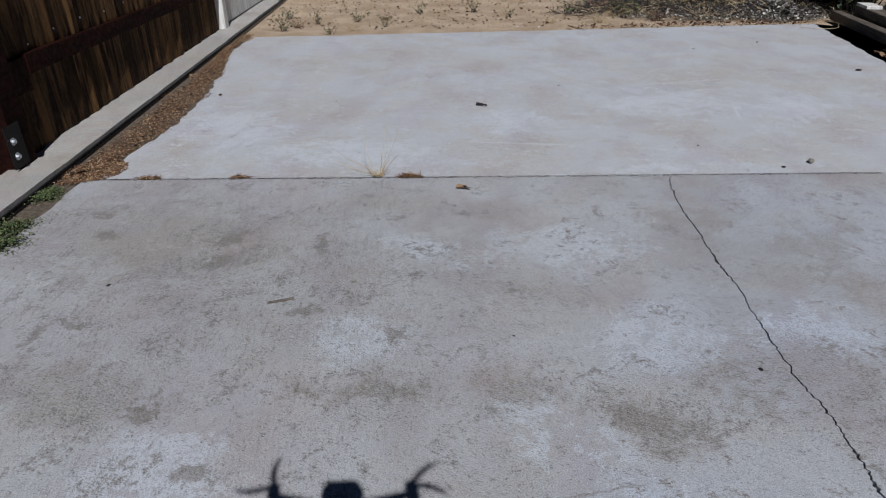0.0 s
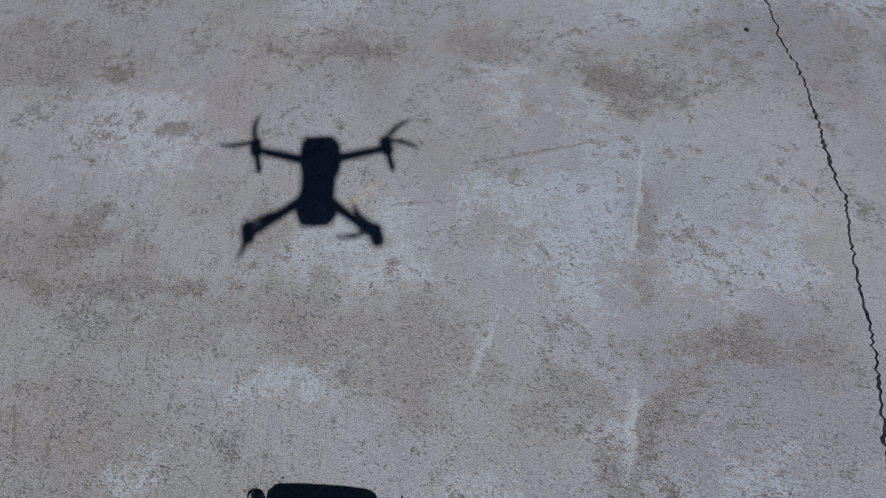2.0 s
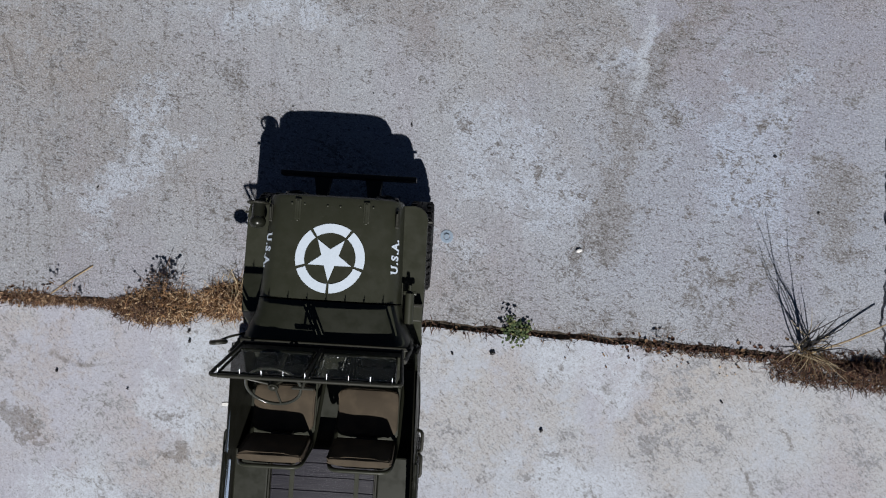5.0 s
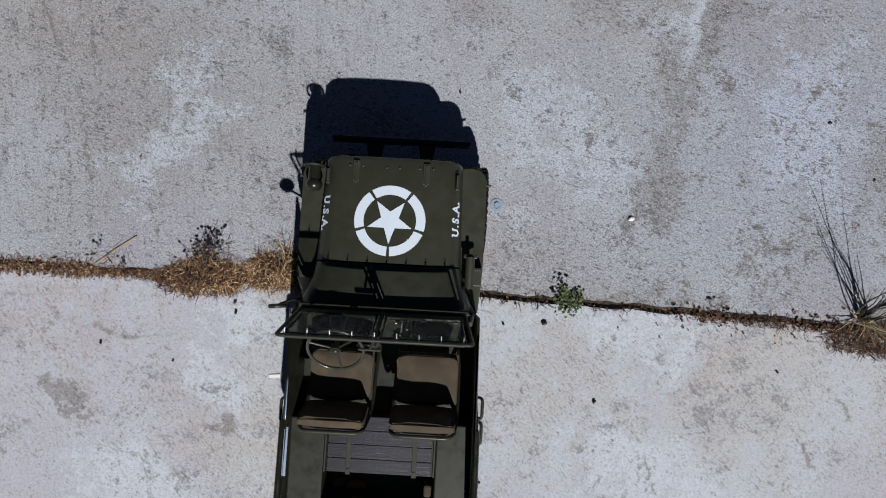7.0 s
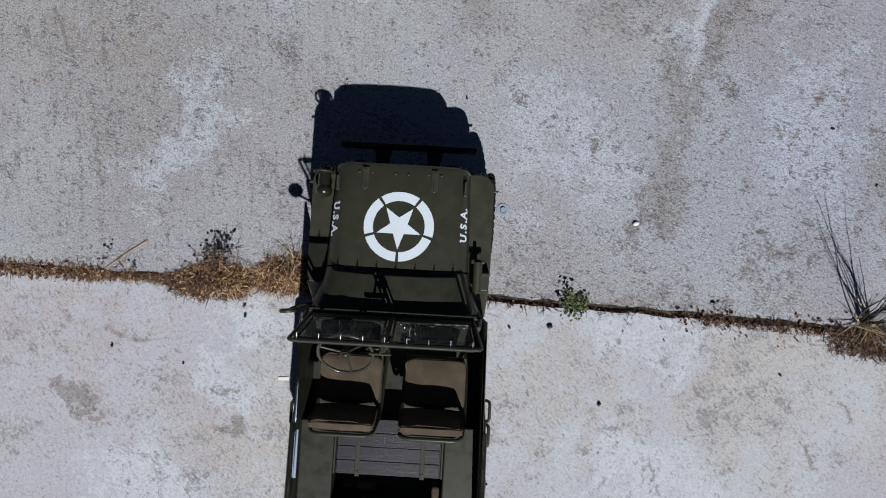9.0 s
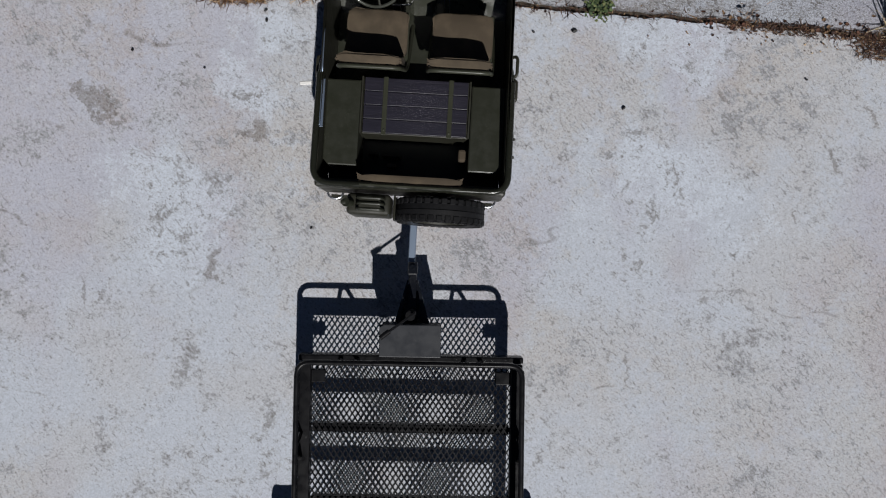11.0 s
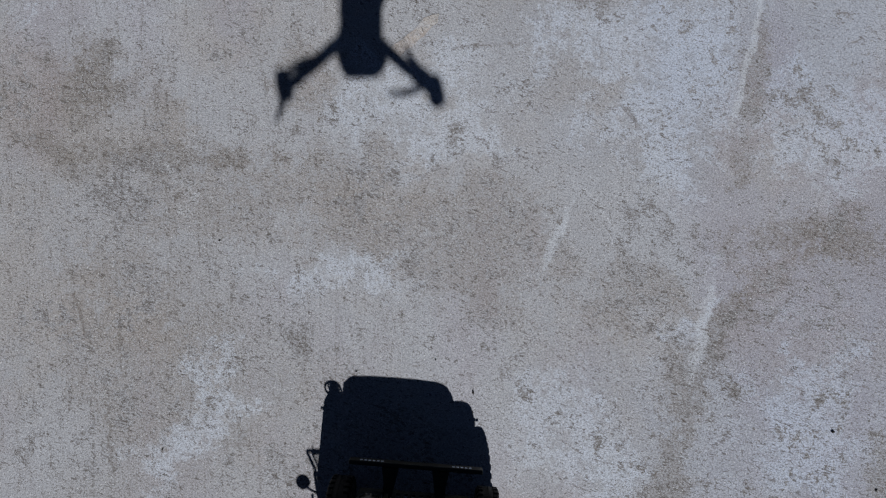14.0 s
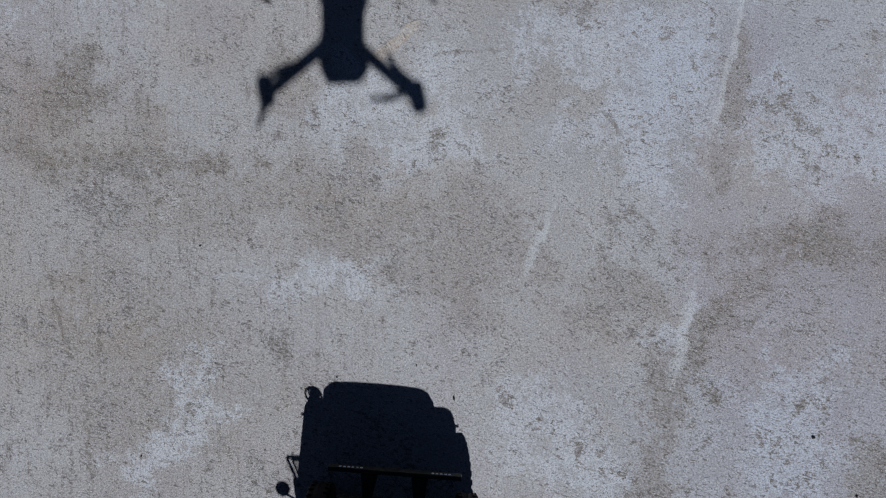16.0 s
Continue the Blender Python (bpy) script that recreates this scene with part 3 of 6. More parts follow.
def spin(profile, sides=40, bm=None):
    """A solid of turning about x from a closed profile of (along x, radius)."""
    add = bmesh.new()
    loops = [[add.verts.new((x, r * math.cos(k * math.tau / sides), r * math.sin(k * math.tau / sides))) for k in range(sides)] for x, r in profile]
    for i in range(len(loops)):
        a, b = loops[i], loops[(i + 1) % len(loops)]
        for k in range(sides):
            j = (k + 1) % sides
            add.faces.new((a[k], a[j], b[j], b[k]))
    return join(bm, add)


def ball(at, r, bm=None, squash=(1, 1, 1), u=12, v=8):
    add = bmesh.new()
    bmesh.ops.create_uvsphere(add, u_segments=u, v_segments=v, radius=r, matrix=Matrix.Translation(at) @ Matrix.Diagonal((*squash, 1)))
    return join(bm, add)


# ---- ground, slabs, curb ----
def wobble(a, b, step, amount, seed):
    """Points from a to b, uneven as a broken or hand-cut edge is."""
    rnd = random.Random(seed)
    a, b = Vector((*a, 0)), Vector((*b, 0))
    count = max(2, int((b - a).length / step))
    side = (b - a).normalized().cross(Vector((0, 0, 1)))
    pts = []
    for i in range(count + 1):
        p = a.lerp(b, i / count)
        off = 0 if i in (0, count) else amount * (noise.noise((i * 0.21, seed, 0)) * 1.2 + rnd.uniform(-0.5, 0.5))
        pts.append((p.x + side.x * off, p.y + side.y * off))
    return pts


def along(points, step, amount, seed):
    out = []
    for i, (a, b) in enumerate(zip(points, points[1:])):
        out += wobble(a, b, step, amount, seed + i)[:-1]
    return out + [points[-1]]


def structure(name, bm, material, label, category):
    ob = part(name, bm, material)
    return tagged(ob, label, category, kind="structure")


bm = bmesh.new()
bmesh.ops.create_grid(bm, x_segments=60, y_segments=60, size=1)
for v in bm.verts:
    x, y = v.co.x, v.co.y
    v.co.x, v.co.y = math.copysign(abs(x) ** 3.2 * 400, x), math.copysign(abs(y) ** 3.2 * 400, y)
    v.co.z = -0.022 + 0.004 * noise.noise((v.co.x * 1.7, v.co.y * 1.7, 3)) if abs(v.co.x) < 30 else -0.022
structure("ground", bm, SOIL, "light brown sandy soil round the slabs", "ground")

CRACK = [(0.870, 2.640), (0.845, 2.577), (0.818, 2.39), (0.808, 2.226), (0.809, 2.10), (0.799, 1.917), (0.797, 1.82), (0.807, 1.70), (0.797, 1.587), (0.788, 1.43),
         (0.785, 1.25), (0.800, 1.12), (0.794, 0.97), (0.781, 0.855), (0.788, 0.757), (0.762, 0.66), (0.750, 0.564), (0.733, 0.437), (0.714, 0.356), (0.701, 0.299),
         (0.685, 0.224), (0.672, 0.098), (0.677, -0.01), (0.665, -0.091), (0.668, -0.176)]
crack_line = along(CRACK, 0.0075, 0.0065, 40)
JOINT = [(-1.66, -0.058), (-0.74, -0.100), (-0.50, -0.110), (0.01, -0.131), (0.27, -0.146), (0.45, -0.158), (0.668, -0.176)]
JOINT_EAST = [(0.668, -0.176), (1.4, -0.225), (6.0, -0.54)]
PAD_JOINT = [(-1.70, 2.556), (-1.0, 2.592), (0.0, 2.610), (0.870, 2.640)]
PAD_JOINT_EAST = [(0.870, 2.640), (1.8, 2.672), (6.0, 2.83)]


def shifted(points, dx, dy):
    return [(x + dx, y + dy) for x, y in points]


def crack_strip(x0, y_top, y_low, side):
    """The slab between a straight line x0 and one lip of the crack."""
    bm, rows = bmesh.new(), []
    pts = [(x, y) for x, y in crack_line]
    for i, (x, y) in enumerate(pts):
        g = 0.0019 + 0.0042 * abs(noise.noise((i * 0.17, 5, 0)))
        k = i / (len(pts) - 1)
        far = bm.verts.new((x0, y_top + (y_low - y_top) * k, 0))
        lip = bm.verts.new((x + side * g, y, 0))
        rows.append((far, lip, bm.verts.new((x + side * g, y, -0.06))))
    for a, b in zip(rows, rows[1:]):
        bm.faces.new((a[0], a[1], b[1], b[0]))
        bm.faces.new((a[1], a[2], b[2], b[1]))
    return bm


west = along(JOINT[:-1] + [(0.60, -0.1704)], 0.012, 0.0035, 60) + along(PAD_JOINT[:-1] + [(0.60, 2.6307)], 0.03, 0.004, 70)[::-1] + \
    along([(-1.70, 2.556), (-1.66, 2.1), (-1.62, 1.8), (-1.64, 0.8), (-1.66, -0.058)], 0.04, 0.012, 80)[1:-1]
structure("slab_yard", join(slab(west, -0.09, 0.0), crack_strip(0.60, 2.6307, -0.1704, -1)), CONCRETE_YARD, "stained grey concrete yard slab with worn brown patches", "concrete slab")
east = along([(1.0, -0.1982)] + JOINT_EAST[1:], 0.012, 0.0035, 61) + along([(1.0, 2.6445)] + PAD_JOINT_EAST[1:], 0.04, 0.004, 71)[::-1]
structure("slab_yard_cracked_off", join(slab(east, -0.09, 0.0), crack_strip(1.0, 2.6445, -0.1982, 1)), CONCRETE_YARD, "pale concrete slab piece beyond a long jagged crack", "concrete slab")
drive = along(shifted(JOINT, 0, -0.011), 0.012, 0.003, 62) + along(shifted(JOINT_EAST, 0, -0.011), 0.03, 0.003, 63)[1:] + [(6.0, -5.0), (-1.7, -5.0)]
structure("slab_drive", slab(drive, -0.09, -0.001), CONCRETE_DRIVE, "pale bluish concrete drive slab with beige stains", "concrete slab")
PAD_WEST = [(-1.70, 2.568), (-1.66, 2.73), (-1.62, 3.4), (-1.70, 4.1), (-1.80, 4.7), (-2.02, 5.6), (-2.02, 6.25)]
pad = along(shifted(PAD_JOINT, 0, 0.022), 0.03, 0.004, 72) + along(shifted(PAD_JOINT_EAST, 0, 0.022), 0.05, 0.004, 73)[1:] + [(6.0, 4.4), (3.15, 5.0)] + \
    along([(3.15, 5.0), (3.55, 6.95), (2.41, 6.83), (0.97, 6.62), (-0.69, 6.42), (-2.02, 6.25)], 0.08, 0.02, 74)[1:] + along(PAD_WEST, 0.05, 0.02, 75)[::-1][1:-1]
structure("slab_pad", slab(pad, -0.09, 0.0), CONCRETE_FAR, "smooth pale concrete pad with beige clouds", "concrete slab")

seam = bmesh.new()
for line in (PAD_JOINT + PAD_JOINT_EAST[1:], JOINT + JOINT_EAST[1:]):
    for (x0, y0), (x1, y1) in zip(line, line[1:]):
        dy = 0.011 if line[0][1] > 1 else -0.0055
        seam.faces.new([seam.verts.new((x, y, -0.035 if line[0][1] > 1 else -0.009)) for x, y in ((x0, y0 + dy - 0.02), (x1, y1 + dy - 0.02), (x1, y1 + dy + 0.02), (x0, y0 + dy + 0.02))])
structure("joint_filling", seam, SEAM, "dark soil packed in the slab joints", "soil")
FA, FD = Vector((-2.075, 2.52, 0)), Vector((-0.09725, 0.99526, 0))
FENCE = Matrix.Translation(FA) @ Matrix(((FD.y, FD.x, 0, 0), (-FD.x, FD.y, 0, 0), (0, 0, 1, 0), (0, 0, 0, 1)))   # x out of the fence, y along it
curb = part("curb", turned(slab(along([(0.02, -4), (0.235, -4)], 1, 0, 1) + along([(0.232, -3.9), (0.232, 12)], 0.12, 0.006, 2) + along([(0.015, 12), (0.015, 0.45), (0.09, 0.28), (0.02, 0.18), (0.02, -3.9)], 0.1, 0.008, 3), -0.08, 0.024), FENCE), CONCRETE_CURB)
tagged(curb, "narrow grey concrete curb under the wooden fence", "curb", kind="structure")
edge = structure("edging_strip", turned(join(box(0.242, 0.252, -4, 12, -0.05, 0.012), box(0.262, 0.268, -4, 12, -0.05, 0.004)), FENCE), BLACK, "black metal edging strip along the curb", "edging")
channel = structure("channel_soil", turned(slab([(0.20, -4), (0.55, -4), (0.58, 2.6), (0.42, 3.5), (0.20, 3.5)], -0.05, -0.004), FENCE), CHANNEL, "dark soil in the channel beside the curb", "soil")


# ---- plants and litter, shapes ----
def blade(bm, rnd, at, way, length, width, bend, steps=4):
    """A thin three-sided bent blade."""
    p, d = Vector(at), Vector(way).normalized()
    side = d.cross(Vector((rnd.uniform(-1, 1), rnd.uniform(-1, 1), rnd.uniform(-1, 1)))).normalized()
    rings = []
    for i in range(steps + 1):
        r = width * (1 - 0.75 * i / steps) * 0.5
        up = d.cross(side)
        rings.append([bm.verts.new(p + (side * math.cos(a) + up * math.sin(a)) * r) for a in (0.3, 2.4, 4.5)])
        p = p + d * (length / steps)
        d = (d + Vector(bend) * (1.0 / steps) + Vector((rnd.gauss(0, 0.10), rnd.gauss(0, 0.10), rnd.gauss(0, 0.06)))).normalized()
        side = (side - d * side.dot(d)).normalized()
    for a, b in zip(rings, rings[1:]):
        for k in range(3):
            bm.faces.new((a[k], a[(k + 1) % 3], b[(k + 1) % 3], b[k]))
    bm.faces.new(rings[-1])
    return p


def litter(count, place, length, width, seed, lift=0.4, floor=0.001, curl=0.7, steps=3):
    """Loose strands lying about; place(rnd) gives x, y, height."""
    rnd, bm = random.Random(seed), bmesh.new()
    for _ in range(count):
        x, y, z = place(rnd)
        a = rnd.uniform(0, math.tau)
        size = length * rnd.uniform(0.4, 1.3)
        blade(bm, rnd, (x, y, max(z, floor)), (math.cos(a), math.sin(a), rnd.uniform(-0.1, lift)), size, width * rnd.uniform(0.6, 1.4), (rnd.uniform(-curl, curl), rnd.uniform(-curl, curl), -0.7 if z > 0.004 else 0.0), steps)
    for v in bm.verts:
        v.co.z = max(v.co.z, -0.012)
    return bm


def scraps(count, place, size, seed, curl=0.5):
    """Small curled leaf scraps."""
    rnd, bm = random.Random(seed), bmesh.new()
    for _ in range(count):
        x, y, z = place(rnd)
        s = size * rnd.uniform(0.5, 1.5)
        m = Matrix.Translation((x, y, z + s * 0.2)) @ Euler((rnd.uniform(-0.7, 0.7), rnd.uniform(-0.7, 0.7), rnd.uniform(0, 6.3))).to_matrix().to_4x4()
        rows = []
        for i, w in enumerate((0.12, 0.42, 0.36, 0.08)):
            u = i / 3 - 0.5
            rows.append([bm.verts.new(m @ Vector((u * s, w * s * k, curl * s * (u * u + (k * w) ** 2)))) for k in (-1, 0, 1)])
        for a, b in zip(rows, rows[1:]):
            for k in range(2):
                bm.faces.new((a[k], a[k + 1], b[k + 1], b[k]))
    return bm


def on_line(points, spread, heap=0.0):
    """A picker of places along a polyline, strewn across it."""
    lens = [math.dist(a, b) for a, b in zip(points, points[1:])]

    def pick(rnd):
        u = rnd.uniform(0, sum(lens))
        for (a, b), l in zip(zip(points, points[1:]), lens):
            if u <= l:
                k = u / l
                off = rnd.gauss(0, spread)
                z = heap * math.exp(-(off / spread) ** 2) * rnd.random()
                return a[0] + (b[0] - a[0]) * k + off * 0.4 * rnd.uniform(-1, 1), a[1] + (b[1] - a[1]) * k + off, z
            u -= l
    return pick


def in_oval(cx, cy, rx, ry, heap):
    def pick(rnd):
        a, r = rnd.uniform(0, math.tau), rnd.random() ** 0.75
        x, y = cx + rx * r * math.cos(a), cy + ry * r * math.sin(a)
        dense = 0.5 + 1.3 * noise.noise((x / rx * 2.6 + cx, y / ry * 1.7, 2.0))
        if rnd.random() > dense + 0.55 - 0.5 * r:
            return pick(rnd)
        return x, y, heap * (1 - r) * rnd.random() * (0.5 + dense)
    return pick


def stuff(name, bm, material, label, category):
    return tagged(part(name, bm, material), label, category, kind="stuff")


# ---- the model jeep ----
JEEP = pose(-0.1415, 0.031, 0, 0, 0, -1.8)
jeep = thing("model_jeep", JEEP, "olive drab one-sixth scale army jeep with a white star", "model jeep")


def hood_section(y, w, z, low):
    pts = []
    for s in (-1, 1):
        side = [(s * (w + 0.004), low), (s * (w + 0.0035), z - 0.024), (s * (w + 0.001), z - 0.0165), (s * (w - 0.001), z - 0.0100), (s * (w - 0.009), z - 0.0030),
                (s * (w - 0.017), z - 0.0007), (s * w * 0.45, z + 0.0012)]
        pts += side if s < 0 else side[::-1]
    pts.insert(7, (0, z + 0.0018))
    return [(x, y, zz) for x, zz in pts]


def hood_z(x, y):
    u = min(max(-y / 0.13, 0), 1)
    z = 0.176 + (0.187 - 0.176) * u
    return z + 0.0018 * (1 - min(abs(x) / 0.05, 1))


ROWS = [(0.0030, 0.0790, 0.1695), (0.0005, 0.0815, 0.1745), (-0.004, 0.0825, 0.1763), (-0.04, 0.0832, 0.1794), (-0.08, 0.0842, 0.1828), (-0.128, 0.0858, 0.187)]
hood = part("hood", loft([hood_section(y, w, z, 0.118) for y, w, z in ROWS]), OLIVE, jeep, "broad olive drab hood with rounded shoulders", True)
COWL = [(-0.1300, 0.0862, 0.1910, 0.110), (-0.148, 0.0895, 0.1905, 0.10), (-0.165, 0.0965, 0.1895, 0.09), (-0.180, 0.1030, 0.1885, 0.085)]
part("cowl", loft([hood_section(y, w, z, low) for y, w, z, low in COWL]), OLIVE, jeep, "", True)
for s in (-1, 1):
    strap = join(box(0.043 * s - 0.0060, 0.043 * s + 0.0020, -0.030, -0.004, 0.1765, 0.1798, 0.0006), box(0.043 * s - 0.0036, 0.043 * s - 0.0004, -0.032, -0.006, 0.1790, 0.1813, 0.0008))
    part("hinge", strap, OLIVE, hood, "raised hood hinge strap")
    part("hood_latch", join(box(s * 0.0795 - 0.0025, s * 0.0795 + 0.0025, -0.034, -0.012, 0.160, 0.176, 0.001), rod((s * 0.0795, -0.030, 0.176), (s * 0.0795, -0.016, 0.179), 0.0016)), OLIVE_DARK, hood)
    for dx in (-0.008, 0.008):
        part("rivet", ball((s * 0.043 - 0.002 + dx, -0.010, 0.1780), 0.0017, squash=(1, 1, 0.6)), OLIVE, hood)
for x in (-0.008, 0.008):
    part("rivet", ball((x, -0.011, 0.1790), 0.0017, squash=(1, 1, 0.6)), OLIVE, hood)

# star in a broken ring, one tip to the rear
star = bmesh.new()
tips = []
for k in range(10):
    r, a = (0.0285, 0.0112)[k % 2], -math.pi / 2 + k * math.pi / 5
    tips.append((r * math.cos(a), -0.0765 + r * math.sin(a)))
fan = [star.verts.new((x, y, hood_z(x, y) + 0.0011)) for x, y in tips]
centre = star.verts.new((0, -0.0765, hood_z(0, -0.0765) + 0.0011))
for k in range(10):
    star.faces.new((centre, fan[k], fan[(k + 1) % 10]))
part("star", star, WHITE, hood, "white painted five-pointed star")
for k in range(5):
    a = -math.pi / 2 + k * math.tau / 5 + 0.045
    piece = ring(0.0318, 0.0432, 0.0, 0.0002, a, a + math.tau / 5 - 0.09, 14)
    for v in piece.verts:
        v.co.y -= 0.0765
        v.co.z += hood_z(v.co.x, v.co.y) + 0.0009
    part("ring_segment", piece, WHITE, hood, "white painted ring segment")


def add_serifs(me):
    """Slab serifs on the stems of U, S and A, found as the islands of the flat text."""
    bm = bmesh.new()
    bm.from_mesh(me)
    bm.verts.ensure_lookup_table()
    left, islands = set(bm.verts), []
    while left:
        todo, island = [left.pop()], []
        while todo:
            v = todo.pop()
            island.append(v.co.copy())
            for e in v.link_edges:
                w = e.other_vert(v)
                if w in left:
                    left.discard(w)
                    todo.append(w)
        islands.append((min(c.x for c in island), max(c.x for c in island), min(c.y for c in island), max(c.y for c in island)))
    tall = sorted(i for i in islands if i[3] - i[2] > 0.4)

    def bar(x, y, w, h):
        bm.faces.new([bm.verts.new((x + sx * w / 2, y + sy * h / 2, 0.0002)) for sx, sy in ((-1, -1), (1, -1), (1, 1), (-1, 1))])

    for (x0, x1, y0, y1), kind in zip(tall, "USA"):
        if kind == "U":
            bar(x0 + 0.05, y1 - 0.04, 0.26, 0.09), bar(x1 - 0.05, y1 - 0.04, 0.26, 0.09)
        elif kind == "S":
            bar(x1 - 0.05, y1 - 0.16, 0.09, 0.24), bar(x0 + 0.05, y0 + 0.16, 0.09, 0.24)
        else:
            bar(x0 + 0.06, y0 + 0.04, 0.28, 0.09), bar(x1 - 0.06, y0 + 0.04, 0.28, 0.09)
    bm.to_mesh(me)
    bm.free()


def lettering(text, length, height, m, material, parent, name):
    """Text as a flat mesh, stretched to a length and height about its centre."""
    curve = bpy.data.curves.new(name, "FONT")
    curve.body, curve.size, curve.resolution_u, curve.offset = text, 1.0, 3, 0.036
    curve.space_character = 1.25
    tmp = new("tmp_text", curve)
    bpy.context.view_layer.update()
    me = bpy.data.meshes.new_from_object(tmp.evaluated_get(bpy.context.evaluated_depsgraph_get()))
    bpy.data.objects.remove(tmp)
    add_serifs(me)
    xs, ys = [v.co.x for v in me.vertices], [v.co.y for v in me.vertices]
    sx, sy = length / (max(xs) - min(xs)), height / (max(ys) - min(ys))
    me.transform(m @ Matrix.Diagonal((sx, sy, 1, 1)) @ Matrix.Translation((-(max(xs) + min(xs)) / 2, -(max(ys) + min(ys)) / 2, 0)))
    me.materials.clear()
    me.materials.append(material)
    ob = new(name, me)
    ob.parent = parent
    return ob


for s in (-1, 1):
    out, up = Vector((s * 0.659, 0, 0.752)), Vector((-s * 0.752, 0, 0.659))
    at = Vector((s * 0.0790, -0.070, 0.1757)) + out * 0.0008
    run = Vector((-0.025, s, -0.085 * s)).normalized()
    up = (up - run * up.dot(run)).normalized()
    m = Matrix.Translation(at) @ Matrix((run, up, run.cross(up))).transposed().to_4x4()
    lettering("U.S.A.", 0.044, 0.0112, m, WHITE, hood, "stencil_lettering")

hood.matrix_basis = Matrix.Translation((0, 0, 0.005))

# fenders
for s in (-1, 1):
    outline = [(0.084, -0.150), (0.084, -0.001)]
    outline += [(0.100 + 0.017 * math.sin(a), -0.018 + 0.017 * math.cos(a)) for a in np.linspace(0, math.pi / 2, 7)]
    outline += [(0.1175, -0.118), (0.1165, -0.150)]
    top = slab([(s * x, y) for x, y in outline], 0.1455, 0.150, bevel=0.0012)
    lip = [(s * x, y) for x, y in outline[1:]]
    skirt = bmesh.new()
    up = [skirt.verts.new((x, y, 0.146)) for x, y in lip]
    down = [skirt.verts.new((x * 1.004, y, 0.131)) for x, y in lip]
    for k in range(len(lip) - 1):
        skirt.faces.new((up[k], up[k + 1], down[k + 1], down[k]))
    bmesh.ops.solidify(skirt, geom=skirt.faces[:], thickness=0.002)
    fender = part("front_fender", join(top, skirt), OLIVE, jeep)
    rear = slab([(s * 0.086, -0.186), (s * 0.086, -0.150), (s * 0.1165, -0.150), (s * 0.117, -0.186)], 0.0, 0.004, bevel=0.001)
    for v in rear.verts:
        v.co.z += 0.1455 + (v.co.y + 0.150) * 1.7
    part("fender_tail", rear, OLIVE, fender)
    part("bolt", rod((s * 0.1175, -0.02, 0.1405), (s * 0.1235, -0.02, 0.1405), 0.0017, 8), OLIVE_DARK, fender)
lamp = bmesh.new()
tube([(-0.099, -0.036, 0.168), (-0.099, -0.032, 0.168), (-0.099, -0.020, 0.168), (-0.099, -0.010, 0.168)], 0.0078, 16, lamp)
ball((-0.099, -0.034, 0.168), 0.0104, lamp, (1, 0.9, 1), 20, 14)
drive_lamp = part("blackout_lamp", lamp, GLOSS, jeep, "domed dark blackout driving lamp", True)
part("lamp_guard", tube([(-0.101 - 0.0125 * math.cos(a), -0.010, 0.164 + 0.0135 * math.sin(a)) for a in np.linspace(-0.9, math.pi + 0.9, 22)], 0.0016), OLIVE_DARK, drive_lamp)
part("lamp_rim", tube([(-0.099 + 0.0092 * math.cos(a), -0.010, 0.168 + 0.0092 * math.sin(a)) for a in np.linspace(0, math.tau, 20)[:-1]], 0.0012, 6, closed=True), OLIVE, drive_lamp)
horn = tube([(0.1005, -0.152, 0.166), (0.1005, -0.132, 0.168), (0.1005, -0.114, 0.169)], 0.0058, 14)
part("horn", join(horn, join(box(0.092, 0.109, -0.116, -0.111, 0.166, 0.171, 0.001), rod((0.1005, -0.113, 0.168), (0.1005, -0.104, 0.169), 0.0022))), OLIVE, jeep, "cylindrical horn on the fender", True)
part("horn_bracket", join(box(0.098, 0.1165, -0.131, -0.127, 0.150, 0.166, 0.0008), box(0.0975, 0.1035, -0.150, -0.146, 0.150, 0.163, 0.0008)), OLIVE_DARK, jeep)

# grille, headlamps, bumper
grille = part("grille", join(box(-0.079, 0.079, 0.001, 0.0045, 0.150, 0.1675, 0.001), box(-0.079, 0.079, 0.001, 0.0045, 0.068, 0.082, 0.001)), OLIVE, jeep, "upright slotted steel grille")
for s in (-1, 1):
    part("grille_side", box(s * 0.062 - 0.017, s * 0.062 + 0.017, 0.0012, 0.0042, 0.082, 0.150), OLIVE, grille)
for k in range(8):
    x = -0.0385 + k * 0.011
    part("grille_slat", box(x - 0.0028, x + 0.0028, 0.0012, 0.0042, 0.082, 0.150), OLIVE, grille)
part("radiator", box(-0.060, 0.060, -0.010, -0.006, 0.075, 0.160), BLACK, grille)
for s in (-1, 1):
    head = spin([(0.004, 0.0), (0.009, 0.006), (0.006, 0.0155), (-0.002, 0.0165), (-0.002, 0.0)], 24)
    part("headlight", turned(head, Matrix.Translation((s * 0.060, 0.0045, 0.128)) @ pose(0, 0, 0, 0, 0, 90)), GLOSS, grille, "small round headlight", True)
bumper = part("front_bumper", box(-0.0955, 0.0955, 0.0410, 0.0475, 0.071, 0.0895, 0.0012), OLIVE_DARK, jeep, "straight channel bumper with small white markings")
for x0, count in ((-0.080, 6), (0.052, 5)):
    for k in range(count):
        part("marking", box(x0 + k * 0.006, x0 + k * 0.006 + 0.0036, 0.0476, 0.0479, 0.0815, 0.0875), WHITE, bumper, "small white bar of a marking")
for s in (-1, 1):
    gusset = slab([(s * 0.024, 0.0395), (s * 0.048, 0.0395), (s * 0.041, 0.000), (s * 0.031, 0.000)], 0.076, 0.0865)
    part("bumper_gusset", gusset, OLIVE_DARK, bumper)

